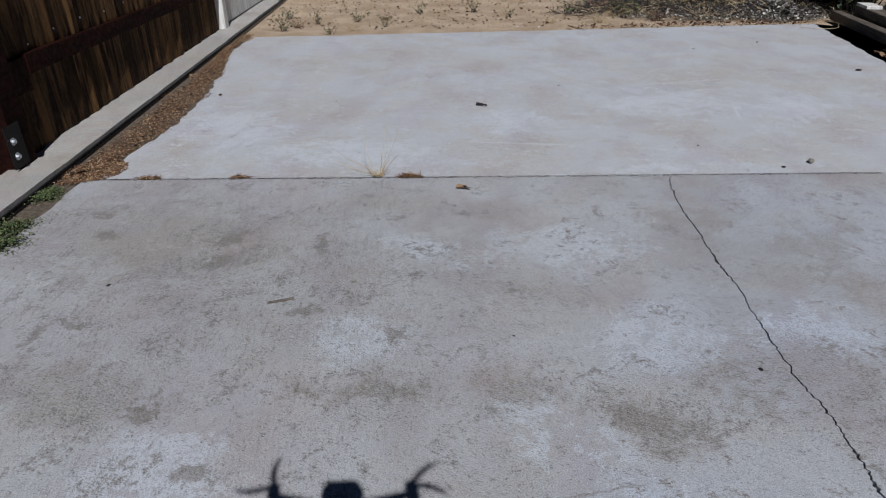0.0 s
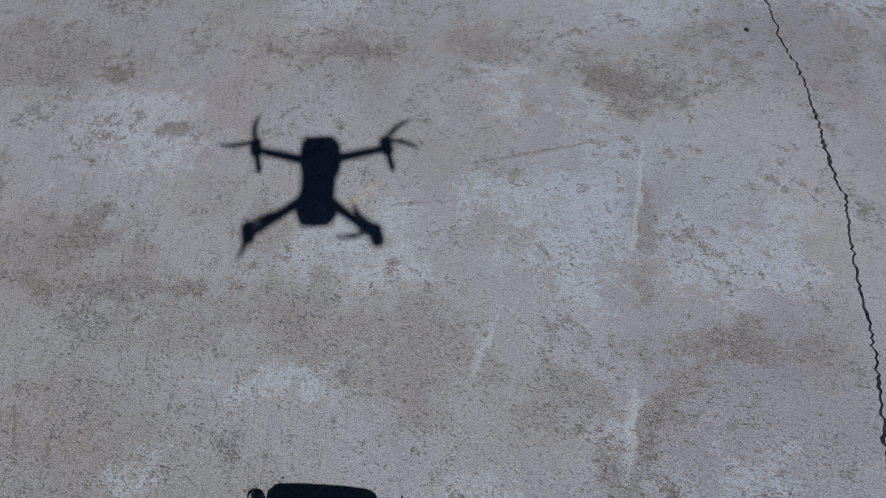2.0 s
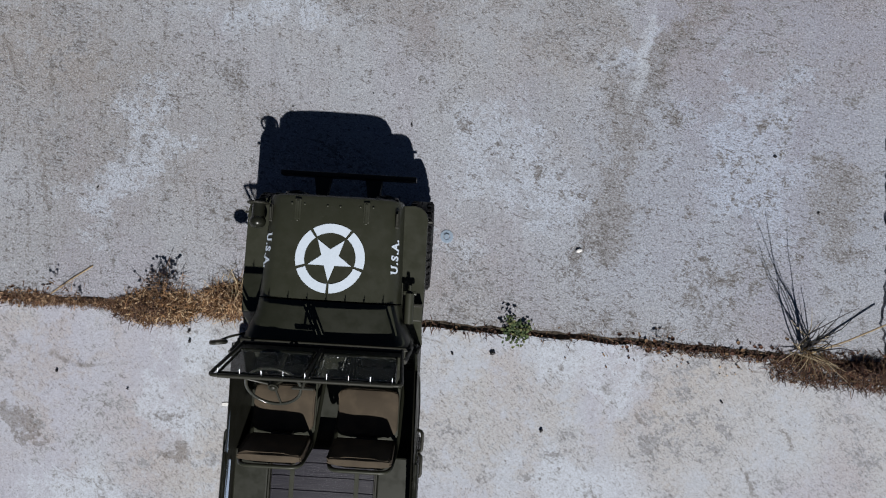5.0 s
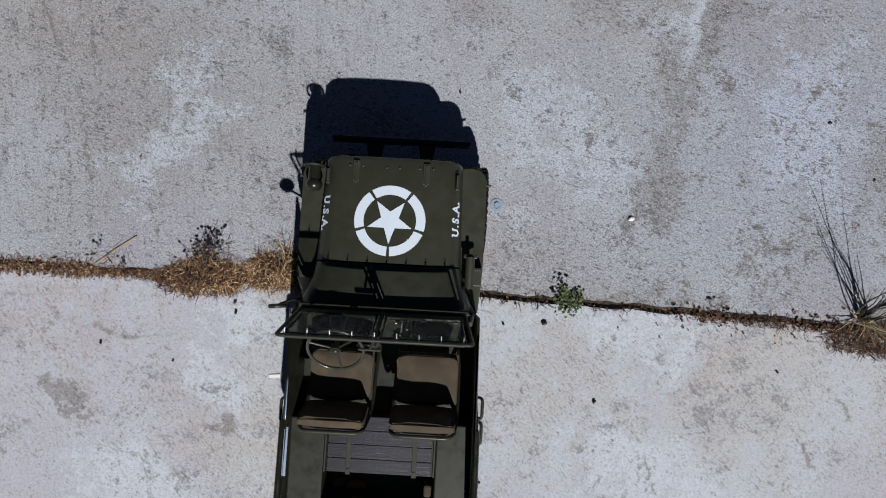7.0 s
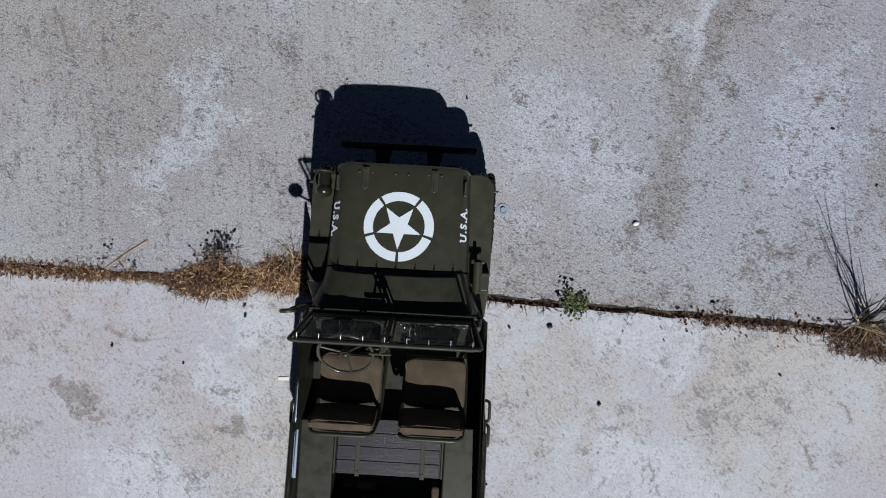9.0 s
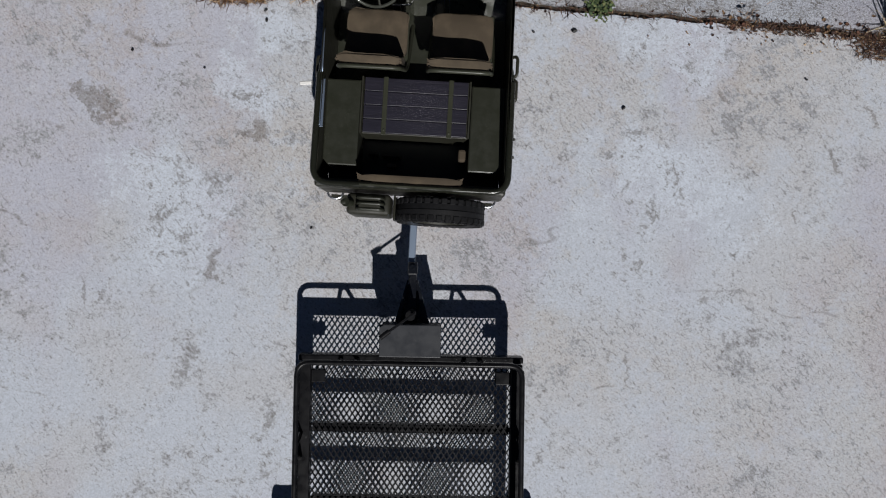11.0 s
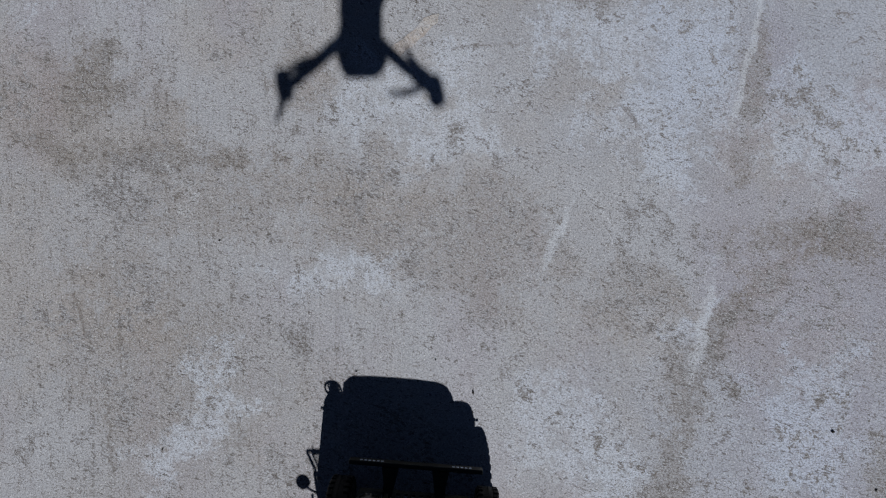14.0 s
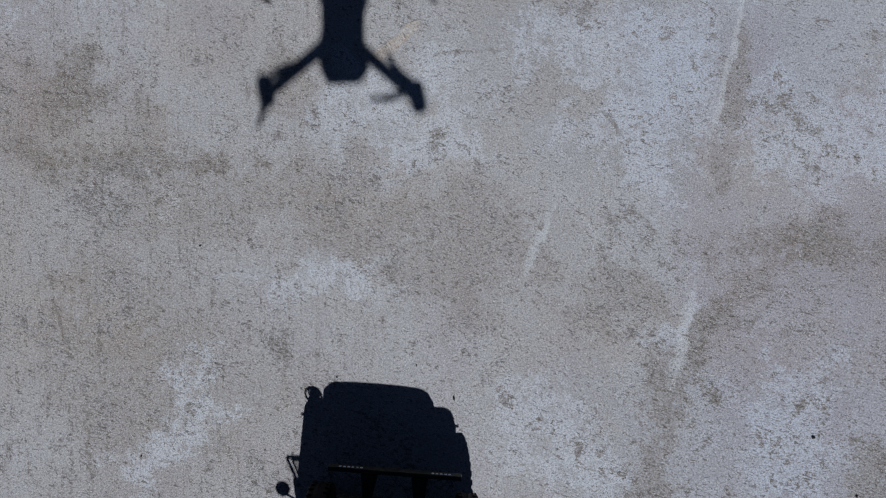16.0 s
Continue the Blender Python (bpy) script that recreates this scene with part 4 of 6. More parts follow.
# chassis and axles
part("chassis", join(join(box(-0.045, -0.034, -0.455, 0.036, 0.058, 0.074, 0.001), box(0.034, 0.045, -0.455, 0.036, 0.058, 0.074, 0.001)), box(-0.045, 0.045, -0.3, -0.12, 0.05, 0.072, 0.002)), BLACK, jeep)
for y in (-0.046, -0.378):
    part("axle", join(rod((-0.09, y, 0.062), (0.09, y, 0.062), 0.006), ball((0.02, y, 0.062), 0.015)), BLACK, jeep)


def tyre_mesh(R, width):
    h = width / 2
    return spin([(-h, R * 0.62), (-h * 1.08, R * 0.80), (-h * 0.86, R * 0.955), (0, R * 0.975), (h * 0.86, R * 0.955), (h * 1.08, R * 0.80), (h, R * 0.62)], 56)


def tread_mesh(R, width, count=34):
    h = width / 2
    bm = spin([(-h * 0.50, R * 0.93), (-h * 0.50, R * 0.985), (-h * 0.04, R * 0.995), (-h * 0.02, R * 0.97), (h * 0.02, R * 0.97), (h * 0.04, R * 0.995), (h * 0.50, R * 0.985), (h * 0.50, R * 0.93)], 64)
    for k in range(count):
        for s in (-1, 1):
            a = (k + (0.5 if s > 0 else 0)) * math.tau / count
            x0, x1 = (h * 0.48, h * 0.98)
            add = box(min(s * x0, s * x1), max(s * x0, s * x1), -R * 0.062, R * 0.062, R * 0.93, R * 1.0, 0.0008, segments=1)
            turned(add, Matrix.Rotation(a, 4, "X"))
            join(bm, add)
            add = box(min(s * h * 0.92, s * h * 1.10), max(s * h * 0.92, s * h * 1.10), -R * 0.050, R * 0.050, R * 0.80, R * 0.955, 0.0006, segments=1)
            turned(add, Matrix.Rotation(a, 4, "X"))
            join(bm, add)
    return bm


def wheel(parent, m, R=0.063, width=0.029, label=""):
    """A tyre with block tread on a dished steel rim."""
    tyre = part("tyre", tyre_mesh(R, width), RUBBER, parent, label or "black block-tread tyre", True)
    tyre.matrix_basis = m
    part("tread", tread_mesh(R, width), RUBBER, tyre)
    h = width / 2
    part("rim", spin([(-h * 0.9, R * 0.62), (-h * 0.9, R * 0.57), (-h * 0.2, R * 0.5), (-h * 0.2, R * 0.0), (h * 0.1, R * 0.0), (h * 0.1, R * 0.5), (h * 0.9, R * 0.57), (h * 0.9, R * 0.62)], 32), OLIVE_DARK, tyre, "dished olive steel rim", True)
    hub = bmesh.new()
    rod((-h * 0.8, 0, 0), (h * 0.8, 0, 0), R * 0.14, 16, hub)
    for k in range(5):
        a = k * math.tau / 5
        rod((-h * 0.5, R * 0.3 * math.cos(a), R * 0.3 * math.sin(a)), (h * 0.5, R * 0.3 * math.cos(a), R * 0.3 * math.sin(a)), R * 0.035, 6, hub)
    part("hub", hub, STEEL, tyre, "", True)
    return tyre


for s in (-1, 1):
    for y in (-0.046, -0.378):
        wheel(jeep, pose(s * 0.106, y, 0.063))

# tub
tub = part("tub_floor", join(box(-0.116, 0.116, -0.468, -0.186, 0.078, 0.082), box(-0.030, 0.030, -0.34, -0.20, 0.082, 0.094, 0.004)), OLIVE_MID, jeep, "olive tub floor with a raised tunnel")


def side_outline():
    """The tub side in (y, z): a low scooped doorway, then the high rear side."""
    pts = [(-0.188, 0.082), (-0.188, 0.180), (-0.200, 0.178), (-0.212, 0.160), (-0.222, 0.132)]
    pts += [(-0.238, 0.114), (-0.262, 0.108), (-0.284, 0.113), (-0.298, 0.130), (-0.306, 0.148), (-0.316, 0.156)]
    return pts + [(-0.462, 0.157), (-0.468, 0.082)]


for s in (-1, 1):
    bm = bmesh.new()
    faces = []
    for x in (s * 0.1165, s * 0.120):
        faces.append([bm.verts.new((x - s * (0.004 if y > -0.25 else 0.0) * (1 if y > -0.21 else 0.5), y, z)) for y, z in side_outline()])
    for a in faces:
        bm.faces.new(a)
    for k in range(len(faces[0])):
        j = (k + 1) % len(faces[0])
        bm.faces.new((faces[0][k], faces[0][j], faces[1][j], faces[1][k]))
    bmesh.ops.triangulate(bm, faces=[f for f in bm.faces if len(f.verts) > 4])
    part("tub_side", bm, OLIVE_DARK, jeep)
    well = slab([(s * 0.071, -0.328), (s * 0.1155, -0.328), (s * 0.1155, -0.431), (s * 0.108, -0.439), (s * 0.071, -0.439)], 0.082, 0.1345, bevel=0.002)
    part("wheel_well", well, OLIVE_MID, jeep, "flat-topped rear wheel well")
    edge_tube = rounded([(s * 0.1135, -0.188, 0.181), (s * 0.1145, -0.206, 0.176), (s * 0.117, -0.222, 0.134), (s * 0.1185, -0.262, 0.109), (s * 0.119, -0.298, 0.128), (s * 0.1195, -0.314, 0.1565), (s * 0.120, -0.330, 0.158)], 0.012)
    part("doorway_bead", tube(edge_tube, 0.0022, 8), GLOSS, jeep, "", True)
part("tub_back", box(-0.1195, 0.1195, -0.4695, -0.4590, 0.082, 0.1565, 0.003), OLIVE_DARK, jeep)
rail = rounded([(-0.120, -0.328, 0.158), (-0.1215, -0.4655, 0.158), (0.1215, -0.4655, 0.158), (0.120, -0.328, 0.158)], 0.022, 8)
part("tub_rail", tube(rail, 0.0042, 12), GLOSS, jeep, "glossy rounded rail round the tub", True)
# added bright strip in place of the sky mirrored in the tub wall
part("sky_sheen_plate", join(box(-0.1195, -0.1125, -0.396, -0.336, 0.1580, 0.1592, 0.0004), box(-0.1172, -0.1148, -0.394, -0.338, 0.1592, 0.1602, 0.0004)), SMOOTH, jeep, "sky reflection on the tub side, built as a bright steel strip")
part("grab_tube", tube(rounded([(-0.1175, -0.268, 0.150), (-0.1165, -0.275, 0.160), (-0.1165, -0.326, 0.160), (-0.1175, -0.332, 0.150)], 0.006), 0.0022, 10), SMOOTH, jeep, "bright steel grab tube", True)
for s, y0, y1 in ((1, -0.290, -0.316), (1, -0.320, -0.348), (-1, -0.303, -0.333)):
    part("grab_handle", tube(rounded([(s * 0.118, y0, 0.138), (s * 0.1265, y0, 0.145), (s * 0.1265, y1, 0.145), (s * 0.118, y1, 0.138)], 0.006), 0.0021, 8), OLIVE_DARK, jeep, "bent bar handle on the tub side", True)
for s in (-1, 1):
    for y in (-0.395, -0.418):
        part("strap_loop", join(box(s * 0.1235 - 0.003, s * 0.1235 + 0.003, y - 0.006, y + 0.006, 0.138, 0.146, 0.001), rod((s * 0.122, y, 0.14), (s * 0.1285, y, 0.142), 0.0017, 8)), OLIVE_DARK, jeep)
    part("tow_loop", tube([(s * 0.100 + 0.010 * math.cos(a), -0.472 + 0.008 * math.sin(a), 0.110) for a in np.linspace(math.pi, math.tau, 10)], 0.0014, 8), STEEL, jeep, "small bright bent loop at the tail", True)
    part("rear_bumperette", box(s * 0.090 - 0.018, s * 0.090 + 0.018, -0.479, -0.473, 0.082, 0.096, 0.001), OLIVE_DARK, jeep)

# plank tray behind the seats
deck_box = part("tray", join(box(-0.0685, 0.0685, -0.3955, -0.322, 0.082, 0.1285, 0.001), join(box(-0.0705, -0.0685, -0.3955, -0.322, 0.10, 0.1325), box(0.0685, 0.0705, -0.3955, -0.322, 0.10, 0.1325))), OLIVE_DARK, jeep)
for k in range(4):
    y1 = -0.3235 - k * 0.0179
    part("plank", box(-0.0665, 0.0665, y1 - 0.0173, y1, 0.1285, 0.1330, 0.0006), SLATE_WOOD, deck_box, "dark stained plank, the sparkle of its worn sheen painted on")
for x in (-0.0395, 0.0445):
    part("strap", join(box(x - 0.003, x + 0.003, -0.397, -0.322, 0.1330, 0.1342, 0.0003), ball((x, -0.3905, 0.1342), 0.0016, squash=(1, 1, 0.5))), OLIVE, deck_box)
part("rear_floor_clip", join(box(-0.060, -0.048, -0.419, -0.417, 0.084, 0.112), box(-0.042, -0.018, -0.4205, -0.4185, 0.084, 0.112)), CANVAS, tub, "edge of folded tan canvas")
part("folded_canvas", box(-0.034, -0.022, -0.436, -0.431, 0.100, 0.120, 0.001), CANVAS, tub, "tan canvas folded under the rear seat")
part("folded_canvas", box(0.058, 0.068, -0.424, -0.408, 0.095, 0.124, 0.003), CANVAS, tub, "tan canvas folded under the rear seat")


def pad_mesh(x0, x1, y0, y1, z0, z1, puff=0.003):
    bm = box(x0, x1, y0, y1, z0, z1)
    bmesh.ops.subdivide_edges(bm, edges=bm.edges[:], cuts=6, use_grid_fill=True)
    cx, cy = (x0 + x1) / 2, (y0 + y1) / 2
    for v in bm.verts:
        u, w = (v.co.x - cx) / (x1 - x0) * 2, (v.co.y - cy) / (y1 - y0) * 2
        if v.co.z > (z0 + z1) / 2:
            v.co.z += puff * (1 - u ** 4) * (1 - w ** 4) + 0.0006 * noise.noise((v.co.x * 90, v.co.y * 90, z1))
        if abs(u) > 0.97 and abs(w) > 0.97:
            v.co.x -= u * 0.0022
            v.co.y -= w * 0.0022
    bmesh.ops.bevel(bm, geom=[e for e in bm.edges if len(e.link_faces) == 2 and e.calc_face_angle(0) > 1.0], offset=0.0015, segments=2, affect="EDGES")
    return bm


for x0, x1 in ((-0.092, -0.0145), (0.017, 0.0935)):
    cushion = part("seat_cushion", pad_mesh(x0, x1, -0.299, -0.2405, 0.137, 0.148), CANVAS, jeep, "tan canvas seat cushion", True)
    back = pad_mesh(x0 - 0.003, x1 - 0.001, -0.011, 0.006, 0.0, 0.050, 0.002)
    for v in back.verts:
        # rounded top corners, full rear face
        k = max(v.co.z - 0.036, 0) / 0.024
        mid = (x0 + x1) / 2 - 0.002
        v.co.x = mid + (v.co.x - mid) * (1 - 0.16 * k ** 3)
        u = (v.co.x - mid) / (x1 - x0) * 2
        if v.co.y < -0.004:
            v.co.y += 0.006 * (abs(u) ** 4 + (v.co.z / 0.050 * 2 - 1) ** 4) * 0.6
    turned(back, Matrix.Translation((0, -0.307, 0.150)) @ Matrix.Rotation(radians(15), 4, "X"))
    part("seat_back", back, CANVAS, jeep, "tan canvas seat back", True)
    frame_pts = rounded([(x0 - 0.002, -0.236, 0.090), (x0 - 0.003, -0.296, 0.131), (x0 - 0.004, -0.316, 0.146), (x0 + 0.000, -0.3300, 0.199), (x1 - 0.003, -0.3300, 0.199),
                         (x1 + 0.001, -0.316, 0.146), (x1 + 0.002, -0.296, 0.131), (x1 + 0.002, -0.236, 0.090)], 0.013)
    part("seat_frame", tube(frame_pts, 0.0026, 10), OLIVE, jeep, "bent olive tube seat frame", True)
    part("seat_pan", box(x0 - 0.001, x1 + 0.001, -0.306, -0.238, 0.132, 0.137, 0.001), OLIVE, jeep)
    for x in (x0 + 0.01, x1 - 0.016):
        part("seat_support", box(x, x + 0.006, -0.29, -0.25, 0.082, 0.132), OLIVE_DARK, jeep)
    part("seat_hinge", join(box(x0 + 0.026, x0 + 0.052, -0.3045, -0.3005, 0.126, 0.155), box(x0 + 0.036, x0 + 0.041, -0.3050, -0.2985, 0.132, 0.149, 0.001)), OLIVE_DARK, jeep)
part("rear_seat", pad_mesh(-0.066, 0.065, -0.4630, -0.4500, 0.120, 0.157, 0.002), CANVAS, jeep, "tan canvas rear seat roll", True)
part("rear_seat_frame", tube(rounded([(-0.069, -0.456, 0.13), (-0.069, -0.4655, 0.160), (0.068, -0.4655, 0.160), (0.068, -0.456, 0.13)], 0.008), 0.0024, 8), OLIVE, jeep, "", True)

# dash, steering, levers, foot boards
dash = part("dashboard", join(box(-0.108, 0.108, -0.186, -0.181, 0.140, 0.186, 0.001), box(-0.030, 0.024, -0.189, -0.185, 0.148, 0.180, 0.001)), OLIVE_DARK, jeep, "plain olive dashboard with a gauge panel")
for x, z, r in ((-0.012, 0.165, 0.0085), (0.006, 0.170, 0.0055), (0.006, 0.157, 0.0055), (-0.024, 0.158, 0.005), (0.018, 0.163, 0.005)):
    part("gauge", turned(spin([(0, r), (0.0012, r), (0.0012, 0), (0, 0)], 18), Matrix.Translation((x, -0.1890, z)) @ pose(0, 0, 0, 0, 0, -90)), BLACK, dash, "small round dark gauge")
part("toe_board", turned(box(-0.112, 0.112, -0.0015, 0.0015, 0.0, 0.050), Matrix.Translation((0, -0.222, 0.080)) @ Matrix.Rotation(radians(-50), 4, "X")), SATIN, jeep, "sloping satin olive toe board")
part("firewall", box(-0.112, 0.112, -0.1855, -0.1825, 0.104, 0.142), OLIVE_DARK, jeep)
hump = loft([[(s * w, y, z) for s, w, z in ((-1, 0.019, z0), (-1, 0.017, z1 - 0.004), (-1, 0.012, z1), (1, 0.012, z1), (1, 0.017, z1 - 0.004), (1, 0.019, z0))] for y, z0, z1 in ((-0.226, 0.080, 0.093), (-0.216, 0.084, 0.104), (-0.198, 0.098, 0.128), (-0.187, 0.108, 0.142))])
part("tunnel_cover", hump, SATIN, jeep, "raised cover over the gearbox")
# bright edges of a panel here, added as two thin steel strips
for x in (0.0285, 0.0350):
    part("panel_edge_strip", tube([(x + 0.0007, -0.2165, 0.0885), (x, -0.202, 0.1005), (x - 0.0005, -0.190, 0.1125)], 0.0009, 8), STEEL, jeep, "bright panel edge, built as a thin strip up the toe board", True)
for x in (-0.078, -0.060, -0.034):
    part("pedal", join(box(x - 0.005, x + 0.005, -0.222, -0.218, 0.098, 0.112, 0.001), rod((x, -0.218, 0.104), (x, -0.198, 0.112), 0.0016, 8)), BLACK, jeep)
part("steering_column", rod((-0.0512, -0.231, 0.2145), (-0.048, -0.182, 0.158), 0.0032), OLIVE, jeep, "", True)
tilt = Matrix.Translation((-0.0512, -0.2322, 0.216)) @ Matrix.Rotation(radians(42), 4, "X")
wheel_rim = tube([(0.0324 * math.cos(a), 0.0324 * math.sin(a), 0) for a in np.linspace(0, math.tau, 41)[:-1]], 0.0019, 10, closed=True)
steer = part("steering_wheel", turned(wheel_rim, tilt), RIM, jeep, "thin three-spoke steering wheel", True)
for a in (90, 210, 330):
    p = Vector((0.0324 * math.cos(radians(a + 190)), 0.0324 * math.sin(radians(a + 190)), 0))
    part("spoke", turned(rod((0, 0, -0.002), p, 0.0014, 8), tilt), OLIVE_DARK, steer, "", True)
part("horn_button", turned(join(rod((0, 0, -0.005), (0, 0, 0.0025), 0.0062, 18), ball((0, 0, 0.0025), 0.0045, squash=(1, 1, 0.6))), tilt), OLIVE_DARK, steer, "", True)
for a, b, r, k in (((-0.014, -0.206, 0.100), (-0.0145, -0.2155, 0.148), 0.0016, 0.0042), ((0.010, -0.196, 0.125), (0.012, -0.201, 0.150), 0.0013, 0.0030),
                   ((0.026, -0.194, 0.112), (0.0260, -0.2085, 0.146), 0.0013, 0.0028), ((0.017, -0.205, 0.112), (0.018, -0.2165, 0.146), 0.0015, 0.0030)):
    part("lever", join(rod(a, b, r, 8), ball(b, k)), CHROME_DARK, jeep, "bright floor lever with a round knob", True)
part("hand_brake", tube([(-0.036, -0.233, 0.145), (-0.0135, -0.2318, 0.146), (-0.0115, -0.226, 0.140), (-0.012, -0.210, 0.112)], 0.0013, 8), CHROME_DARK, jeep, "thin bright brake lever", True)
part("dash_handle", join(rod((-0.027, -0.195, 0.150), (0.0065, -0.1970, 0.150), 0.0016, 10), ball((0.0070, -0.1970, 0.150), 0.0028)), CHROME_DARK, jeep, "bright pull bar under the dashboard", True)

# windscreen
def ws(u, v):
    """A place on the windscreen: u across, v from its foot to its top."""
    return Vector((u * (0.0965 + 0.0055 * v), -0.184 - 0.0282 * v, 0.193 + 0.093 * v))


screen = part("windscreen_frame", tube(rounded([ws(-1, 0), ws(-1.02, 0.99), ws(1.02, 0.99), ws(1, 0)], 0.006, 6), 0.0022, 10), OLIVE_DARK, jeep, "upright dark steel windscreen frame", True)
part("top_bar", tube([ws(-0.93, 1), ws(0.93, 1)], 0.0024, 12), OLIVE_DARK, screen, "round top bar with small bright studs", True)
part("foot_bar", tube([ws(-1, 0.05), ws(1, 0.05)], 0.0032, 10), BLACK, screen, "", True)
part("lower_panel", loft([[ws(-0.98, 0.05), ws(0.98, 0.05)], [ws(-0.98, 0.22), ws(0.98, 0.22)]], caps=False), OLIVE_DARK, screen)
part("centre_post", tube([ws(0, 0.1), ws(0, 1)], 0.0026, 8), OLIVE_DARK, screen, "", True)
for s in (-1, 1):
    a, b, low, high = (s * 0.055, s * 0.945, 0.25, 0.93)
    q = [ws(a, low), ws(b, low), ws(b, high), ws(a, high)]
    pane_frame = part("pane_frame", tube(q, 0.0022, 8, closed=True), GLOSS, screen, "", True)
    # glints along the frame's lower edge, added as thin steel pieces
    for u, half in ((0.12, 0.012), (0.50, 0.026), (0.88, 0.016)):
        p, q2 = ws(s * (u - half), low + 0.035), ws(s * (u + half), low + 0.035)
        part("glint_piece", rod(p + Vector((0, -0.002, 0.0006)), q2 + Vector((0, -0.002, 0.0006)), 0.0006, 8), CHROME_DARK, pane_frame, "glint on the pane frame, built as a small steel piece")
    pane = loft([[q[0], q[1]], [q[3], q[2]]], caps=False)
    part("pane", pane, GLASS, screen, "clear windscreen pane")
for k in range(9):
    u = -0.92 + k * 0.23
    part("stud", join(rod(ws(u, 1) + Vector((0, 0.003, 0.002)), ws(u, 1) + Vector((0, 0.0085, 0.003)), 0.0005, 6), rod(ws(u, 0.985), ws(u, 0.985) + Vector((0, 0.001, 0.004)), 0.0006, 6)), STEEL, screen)
    part("stud", rod(ws(u, 0.985) + Vector((0, 0, 0.003)), ws(u, 0.985) + Vector((0, 0.001, 0.0075)), 0.0009, 6), OLIVE, screen)
part("mirror", join(box(-0.019, 0.006, -0.2260, -0.2230, 0.260, 0.2665, 0.0012), rod((-0.006, -0.223, 0.266), (-0.001, -0.214, 0.280), 0.0016)), OLIVE_DARK, screen, "small rear-view mirror under the top bar")
part("wiper_motor", join(box(-0.005, 0.006, -0.209, -0.204, 0.255, 0.262, 0.0015), rod((0.004, -0.207, 0.262), (0.004, -0.211, 0.278), 0.0018)), OLIVE_DARK, screen)
for s in (-1, 1):
    part("windscreen_arm", tube([(s * 0.104, -0.176, 0.160), (s * 0.106, -0.186, 0.186), ws(s, 0.35) + Vector((s * 0.004, 0, 0))], 0.0026, 8), OLIVE_DARK, screen, "", True)
side_mirror = spin([(-0.0025, 0.0), (-0.0025, 0.010), (0.0, 0.0112), (0.0025, 0.010), (0.0025, 0.0)], 22)
turned(side_mirror, Matrix.Translation((-0.126, -0.186, 0.199)) @ pose(0, 0, 0, 0, 0, 96))
part("side_mirror", join(side_mirror, tube(rounded([(-0.103, -0.176, 0.165), (-0.118, -0.180, 0.180), (-0.126, -0.184, 0.190)], 0.006), 0.0016, 8)), OLIVE_DARK, jeep, "round side mirror on a bent arm", True)

# spare wheel, jerry can, hitch
wheel(jeep, pose(0.039, -0.4910, 0.106, 0, 0, 90), 0.059, 0.029, "spare tyre on the tailboard")
part("spare_carrier", rod((0.039, -0.469, 0.106), (0.039, -0.486, 0.106), 0.010), OLIVE_DARK, jeep, "", True)
can = box(-0.080, -0.024, -0.5010, -0.4740, 0.078, 0.142, 0.005, segments=3)
jerry = part("jerry_can", can, OLIVE_DARK, jeep, "olive pressed-steel jerry can on the tailboard", True)
for y in (-0.4945, -0.4875, -0.4805):
    part("can_handle", tube(rounded([(-0.066, y, 0.141), (-0.064, y, 0.152), (-0.034, y, 0.152), (-0.032, y, 0.141)], 0.005), 0.0021, 8), OLIVE_MID, jerry, "", True)
part("can_cap", join(rod((-0.0745, -0.4875, 0.141), (-0.0795, -0.4875, 0.151), 0.0058, 14), box(-0.086, -0.078, -0.4900, -0.4850, 0.146, 0.151, 0.001)), OLIVE_MID, jerry, "", True)
part("can_strap", tube(rounded([(-0.020, -0.473, 0.10), (-0.020, -0.504, 0.10), (-0.020, -0.504, 0.125), (-0.020, -0.473, 0.125)], 0.004), 0.0016, 6), OLIVE_DARK, jerry, "", True)
part("tow_bar", box(-0.0020, 0.0075, -0.562, -0.44, 0.052, 0.064, 0.001), SMOOTH, jeep, "square bright steel tow bar")

# ---- the trailer behind it ----
TRAILER = pose(-0.1525, -0.657, 0, 0, 0, 0.6)
trailer = thing("model_trailer", TRAILER, "black powder-coated model trailer with expanded metal deck", "model trailer")
W, LONG, DECK = 0.152, 0.52, 0.060
part("front_beam", box(-W, W, -0.005, 0.004, 0.060, 0.083, 0.002), BLACK, trailer)
part("rear_beam", box(-W, W, -LONG, -LONG + 0.016, 0.060, 0.078, 0.002), BLACK, trailer)
for s in (-1, 1):
    part("side_beam", box(s * W - 0.008 - s * 0.008, s * W + 0.008 - s * 0.008, -LONG + 0.016, -0.007, 0.060, 0.077, 0.002), BLACK, trailer)
for y in (-0.10, -0.20, -0.30, -0.40):
    part("cross_bar", box(-W + 0.016, W - 0.016, y - 0.006, y + 0.006, 0.048, 0.0585), BLACK, trailer)
mesh = bmesh.new()
